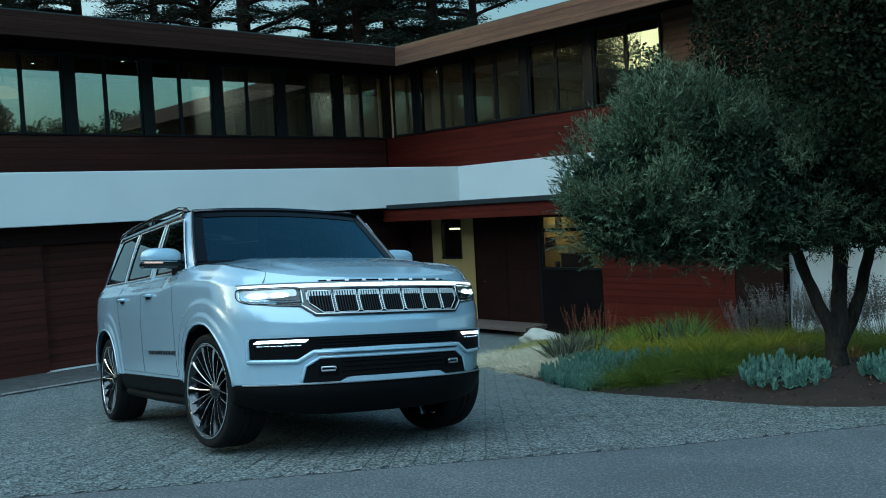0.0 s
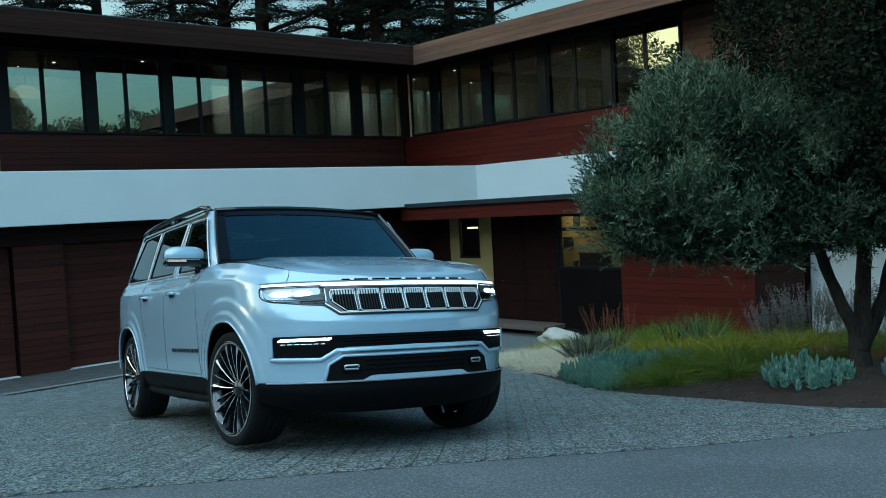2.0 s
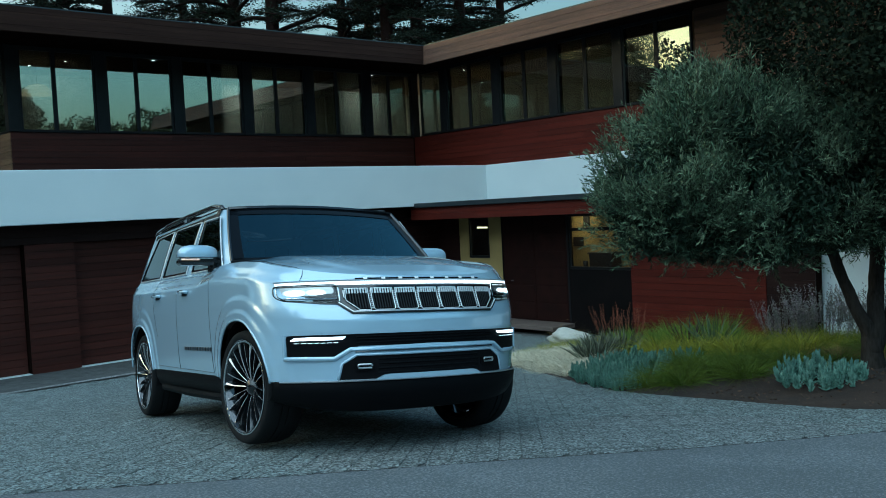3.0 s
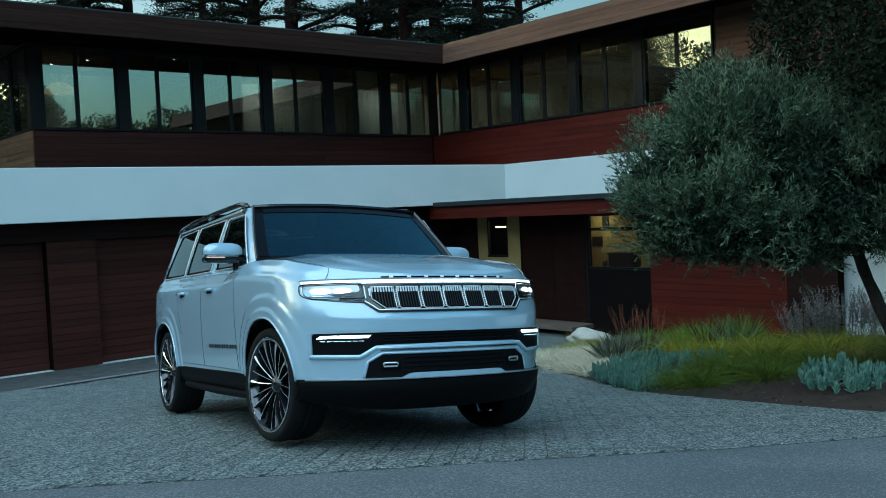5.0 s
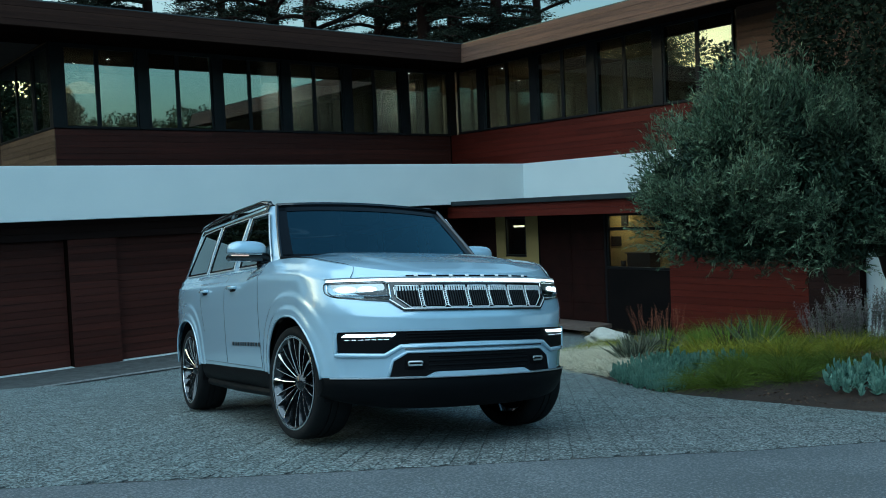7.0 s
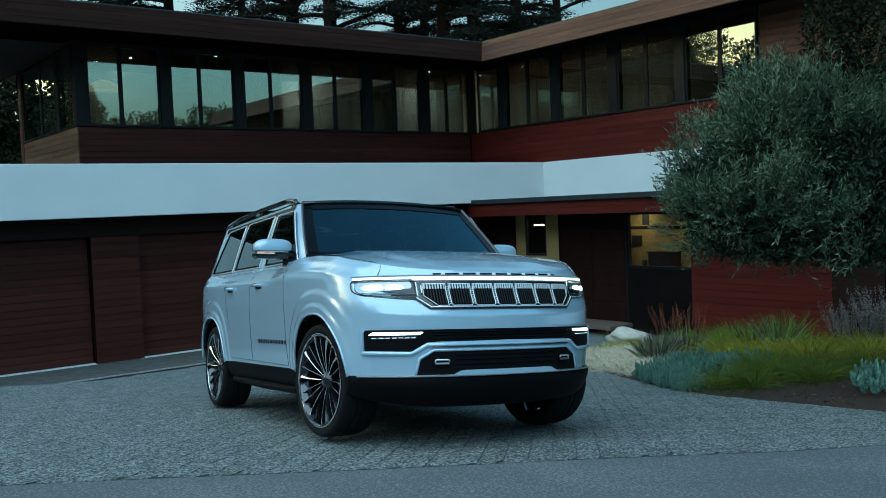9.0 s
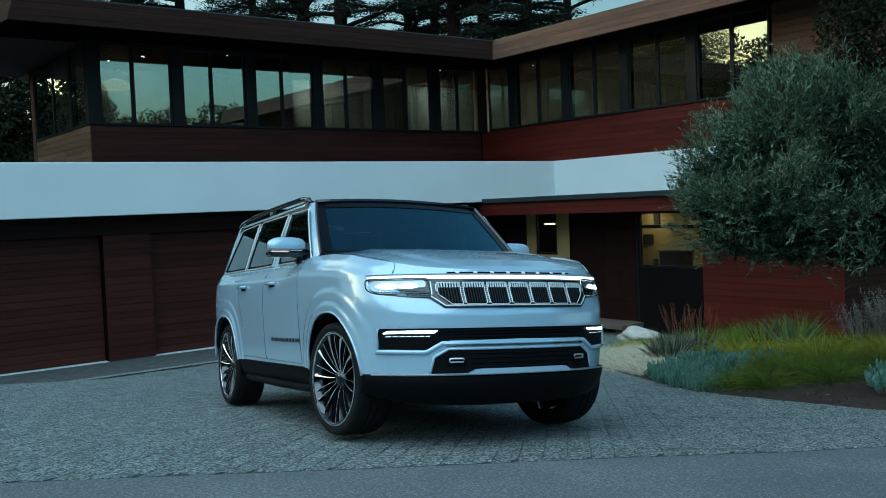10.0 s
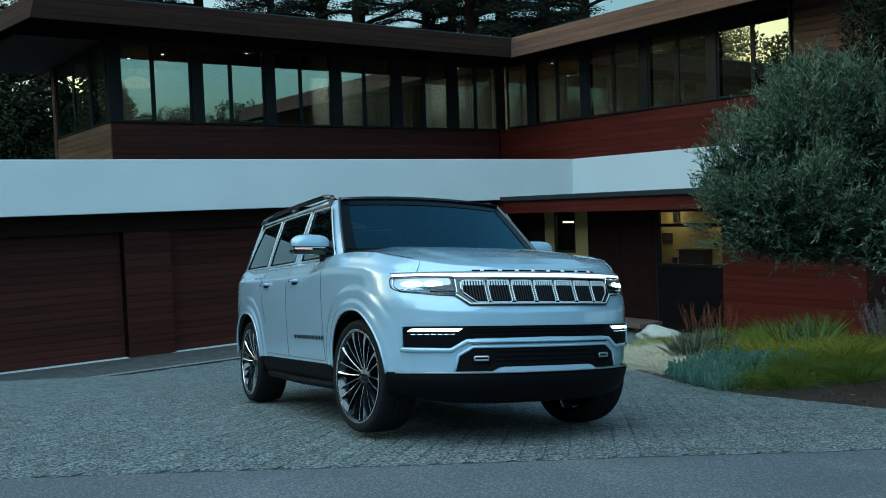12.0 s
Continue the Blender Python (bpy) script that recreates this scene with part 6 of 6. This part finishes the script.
# ---- tall cedars behind the house ----
def cedar(seed, high, bare):
    rng = np.random.default_rng(seed)
    e = empty("cedar_tree", label="tall dark cedar with flat tiers of foliage", category="tree", group="cedars behind the house")
    bm = bmesh.new()
    bend = rng.normal(0, 0.35, 2)
    def stem(z):
        u = z / high
        return Vector((bend[0] * math.sin(u * 3), bend[1] * math.sin(u * 2.4), z))
    tube(bm, [stem(high * i / 14) for i in range(15)], [0.42 * (1 - i / 14) ** 0.8 + 0.05 for i in range(15)], 10)
    cs, ws, wd = [], [], []
    nb = int((high - bare) * 3.3)
    for i in range(nb):
        z = bare + (high - bare) * (i + rng.uniform(0, 0.9)) / nb
        a = rng.uniform(0, math.tau)
        reach = (1 - 0.72 * (z - bare) / (high - bare)) * rng.uniform(3.6, 7.6)
        p = stem(z)
        pts, q = [p], p
        rise = rng.uniform(0.15, 0.5)
        for k in range(1, 7):
            u = k / 6
            q = p + Vector((math.cos(a + 0.25 * math.sin(k)), math.sin(a + 0.25 * math.sin(k)), 0)) * reach * u + Vector((0, 0, reach * (rise * u - 0.32 * u * u)))
            pts.append(q)
        tube(bm, pts, [0.11 * (1 - k / 7) + 0.012 for k in range(7)], 6)
        nc = int(reach * 10)
        for _ in range(nc):
            u = rng.uniform(0.22, 1.0)
            k = min(int(u * 6), 5)
            c = pts[k].lerp(pts[k + 1], u * 6 - k)
            c = c + Vector((rng.normal(0, 0.30), rng.normal(0, 0.30), rng.normal(0.06, 0.10)))
            m = 26
            o = rng.normal(0, 1, (m, 3)) * np.array([0.24, 0.24, 0.055])
            cs.append(np.array(c) + o)
            ws.append(unit(rng.normal(0, 1, (m, 3)) * np.array([1, 1, 0.35])))
    part("trunk", bm, M_CEDARBARK, e, smooth=True)
    cs, ws = np.concatenate(cs), np.concatenate(ws)
    n = len(cs)
    v, f = leaf_mesh(rng, cs, ws, rng.uniform(0.10, 0.20, n), rng.uniform(0.016, 0.036, n))
    mesh_of("crown", v, f, M_NEEDLE, e)
    return e


c1, c2 = cedar(1, 31.0, 5.5), cedar(2, 27.0, 4.5)
spots = [(c1, 18.5, 35.5, 0.0), (c2, 18.2, 31.8, 1.0), (c1, 24.1, 30.2, 2.0), (c2, 24.6, 28.6, 3.2), (c1, 29.5, 31.5, 4.0), (c2, 37.0, 35.5, 5.0), (c2, 27.5, 39.5, 0.5),
         (c1, 17.0, 47.0, 1.5), (c2, 12.0, 44.0, 2.6), (c1, 33.0, 44.0, 3.0), (c2, 22.0, 48.0, 4.4), (c1, 9.0, 46.0, 3.7), (c2, 4.5, 42.0, 2.9)]
used = set()
for proto, x, y, a in spots:
    m = Matrix.Translation((x, y, ground_z(x, y) - 0.2)) @ Matrix.Rotation(a, 4, "Z")
    if proto.name in used:
        copy_thing(proto, m)
    else:
        used.add(proto.name)
        proto.matrix_world = m


# ---- broad trees round the place ----
def broadleaf(seed, high, wide, name="broadleaf_tree", leaves=640, leaf=1.0, low=0.18, mat=M_LEAF_FAR, girth=0.28):
    rng = np.random.default_rng(seed)
    e = empty(name, label="dark broad-crowned garden tree", category="tree", group="trees round the garden")
    bm = bmesh.new()
    tube(bm, [(0.15 * math.sin(i), 0.12 * math.cos(1.7 * i), high * 0.72 * i / 8) for i in range(9)], [girth * (1 - i / 9.5) + 0.03 for i in range(9)], 8)
    blobs = []
    for i in range(22):
        a, z = rng.uniform(0, math.tau), rng.uniform(low, 0.95)
        r = wide * rng.uniform(0.15, 0.75) * math.sqrt(max(0.1, 1 - (z - 0.5) ** 2 * 2.6))
        c = np.array([r * math.cos(a), r * math.sin(a), high * z])
        blobs.append((c, wide * rng.uniform(0.26, 0.42)))
        if i < 12:
            tube(bm, [(0, 0, high * z * 0.55), tuple(c * np.array([0.5, 0.5, 0.85])), tuple(c)], [0.09, 0.06, 0.02], 6)
    part("trunk", bm, M_CEDARBARK, e, smooth=True)
    cs = []
    for c, r in blobs:
        k = leaves
        d = unit(rng.normal(size=(k, 3)))
        cs.append(c + d * (r * rng.uniform(0.3, 1.0, k) ** 0.5)[:, None])
    cs = np.concatenate(cs)
    n = len(cs)
    v, f = leaf_mesh(rng, cs, unit(rng.normal(size=(n, 3))), leaf * rng.uniform(0.16, 0.34, n) * high / 11, leaf * rng.uniform(0.05, 0.11, n) * high / 11)
    mesh_of("crown", v, f, mat, e)
    return e


b3 = broadleaf(5, 19.0, 8.0, leaves=2600, leaf=0.30, low=0.10)
b1, b2 = broadleaf(3, 11.0, 4.6), broadleaf(4, 9.0, 4.0)
rnd = random.Random(12)
spots = []
for i in range(17):       # behind the camera, across the lane
    spots.append((-44 + i * 6.2 + rnd.uniform(-2, 2), -58 + rnd.uniform(-7, 7), rnd.uniform(1.2, 1.65) if i < 8 else rnd.uniform(0.8, 1.0)))
for i in range(12):       # along the side where the light fades
    y = -48 + i * 5.2 + rnd.uniform(-1.5, 1.5)
    if i % 3:
        spots.append((-38 - 8 * (i % 2) + rnd.uniform(-2, 2), y, rnd.uniform(1.2, 1.6)))
for i in range(7):
    spots.append((-30 + rnd.uniform(-4, 4), 49 + i * 6.0 + rnd.uniform(-2, 2), rnd.uniform(1.6, 1.9)))
b3.matrix_world = Matrix.Translation((-22.0, 41.0, ground_z(-22.0, 41.0) - 0.2))
for x, y, k in ((-9.0, 46.0, 0.55), (-14.5, 43.0, 0.75), (-20.0, 45.0, 0.9), (-28.5, 47.0, 1.15), (2.0, 50.0, 0.6)):
    copy_thing(b3, Matrix.Translation((x, y, ground_z(x, y) - 0.2)) @ Matrix.Rotation(x, 4, "Z") @ Matrix.Scale(k, 4)).scale = (k, k, k)
# the western ones are unseen, added to keep sunset glow off the car
for x, y, k in ((-31.0, 39.5, 1.45), (-30.0, 21.0, 1.25), (-26.0, 27.0, 1.15), (-35.0, 15.0, 1.3), (-37.0, 24.0, 1.3), (-29.0, 9.0, 1.0), (-33.0, 4.0, 1.2), (-31.0, -9.0, 0.95), (-20.0, -31.0, 0.9), (-12.5, -38.0, 0.8), (-27.0, -27.0, 1.0), (-3.0, -46.0, 0.9), (-5.0, 34.0, 1.15), (1.0, 38.0, 1.15), (-10.0, 38.0, 1.2), (-1.5, 30.5, 1.0), (-2.6, 47.0, 1.05), (6.0, 42.0, 1.1), (-16, 36, 1.0), (34.0, -3.0, 1.2), (35.0, -12.0, 1.2), (38, -18, 1.2), (42, -26, 1.2)):
    spots.append((x, y, k))
for i, (x, y, k) in enumerate(spots):
    m = Matrix.Translation((x, y, ground_z(x, y) - 0.2)) @ Matrix.Rotation(rnd.uniform(0, 6.28), 4, "Z") @ Matrix.Scale(k, 4)
    if i == 0:
        b1.matrix_world = m
    elif i == 1:
        b2.matrix_world = m
    else:
        proto = b1 if i % 2 == 0 else b2
        c = copy_thing(proto, m)
        c.scale = (k, k, k)
for i in range(24):      # the tree line that the long window wall faces
    x, y, k = 14 + i * 2.2 + rnd.uniform(-0.9, 0.9), -41 + rnd.uniform(-3, 3), rnd.uniform(0.86, 1.12)
    c = copy_thing(b1, Matrix.Translation((x, y, ground_z(x, y) - 0.2)) @ Matrix.Rotation(rnd.uniform(0, 6.28), 4, "Z") @ Matrix.Scale(k, 4))
    c.scale = (k, k, k)
# row of unseen bushes added to stop low western glow under the tree crowns
bush = broadleaf(9, 4.0, 2.6, "hedge_bush", 900, 1.6, 0.02)
tagged(bush, "dense dark bush, unseen, added to block the low sky glow", "bush", "hedge bushes")
bush.matrix_world = Matrix.Translation((-23.0, -3.0, ground_z(-23.0, -3.0) - 0.1))
for i in range(10):
    x, y = -23.0 + 0.5 * math.sin(i * 2.1), -0.4 + 2.5 * i
    copy_thing(bush, Matrix.Translation((x, y, ground_z(x, y) - 0.1)) @ Matrix.Rotation(i * 1.3, 4, "Z"))
oak = broadleaf(8, 10.5, 3.7, "oak_tree", 14500, 0.24, 0.21, M_LEAF_OAK_SHADE, 0.12)
oak.matrix_world = Matrix.Translation((6.45, -3.0, bed_z(6.45, -3.0) - 0.1)) @ Matrix.Rotation(0.6, 4, "Z")
tagged(oak, "large oak rising behind the olive, leaves coloured as in deep shade", "tree", "trees round the garden")
# ---- paving stones ----
PW, PL = 0.148, 0.212
DX, DY = Vector((0.714, -0.700)), Vector((0.700, 0.714))     # across the courses, along them


def stone(rnd, ox, oy, w, l, tilt=0.002):
    """The eight corners of one stone with a worn edge."""
    pts = []
    dz = [rnd.uniform(-tilt, tilt) for _ in range(4)]
    for inset, drop in ((0.0, -0.005), (0.004, 0.0)):
        for k, (a, b) in enumerate(((-1, -1), (1, -1), (1, 1), (-1, 1))):
            p = Vector((ox, oy)) + DX * a * (w / 2 - inset) + DY * b * (l / 2 - inset)
            p.y = max(p.y, edge_y(p.x) + 0.012)      # stones cut along the straight edge
            pts.append((p.x, p.y, ground_z(p.x, p.y) + drop + (dz[k] if drop == 0.0 else 0.0)))
    return pts


QUADS = ((4, 5, 6, 7), (0, 1, 5, 4), (1, 2, 6, 5), (2, 3, 7, 6), (3, 0, 4, 7))
rnd = random.Random(31)
single, joined = [], []
for i in range(-70, 70):
    for j in range(-60, 110):
        u, v = i * PW, (j + (0.5 if i % 2 else 0.0)) * PL
        p = DX * u + DY * v
        x, y = p.x, p.y
        if not (-7.5 < x < 13.2) or y > 13.60 or y < edge_y(x) - 0.035:
            continue
        if inside(BED, x, y) and edge_distance(BED, x, y) > 0.13:
            continue
        near = -1.2 < x < 2.6 and -2.6 < y < -0.55
        (single if near and len(single) < 300 else joined).append((x, y))
vs_, fs_ = [], []
for x, y in joined:
    b = len(vs_)
    vs_ += stone(rnd, x, y, PW - 0.001 - rnd.uniform(0, 0.004), PL - 0.001 - rnd.uniform(0, 0.004))
    fs_ += [tuple(k + b for k in q) for q in QUADS]
o = mesh_of("paving_stones", vs_, fs_, M_PAVER, forecourt)
o["kind"] = "stuff"
for x, y in single:
    mesh_of("paving_stone", [(a - x, b - y, c) for a, b, c in stone(rnd, x, y, PW - 0.001 - rnd.uniform(0, 0.004), PL - 0.001 - rnd.uniform(0, 0.004))], [tuple(q) for q in QUADS], M_PAVER_ONE, forecourt).location = (x, y, 0)
pts = []
for (x0, y0), (x1, y1) in zip(EDGE[1:-1], EDGE[2:]):
    for k in range(8):
        x, y = x0 + (x1 - x0) * k / 8, y0 + (y1 - y0) * k / 8
        pts.append((x, y + 0.004, ground_z(x, y) - 0.004))
part("edge_joint", tube(bmesh.new(), pts, 0.007, 5), M_DARK, forecourt)
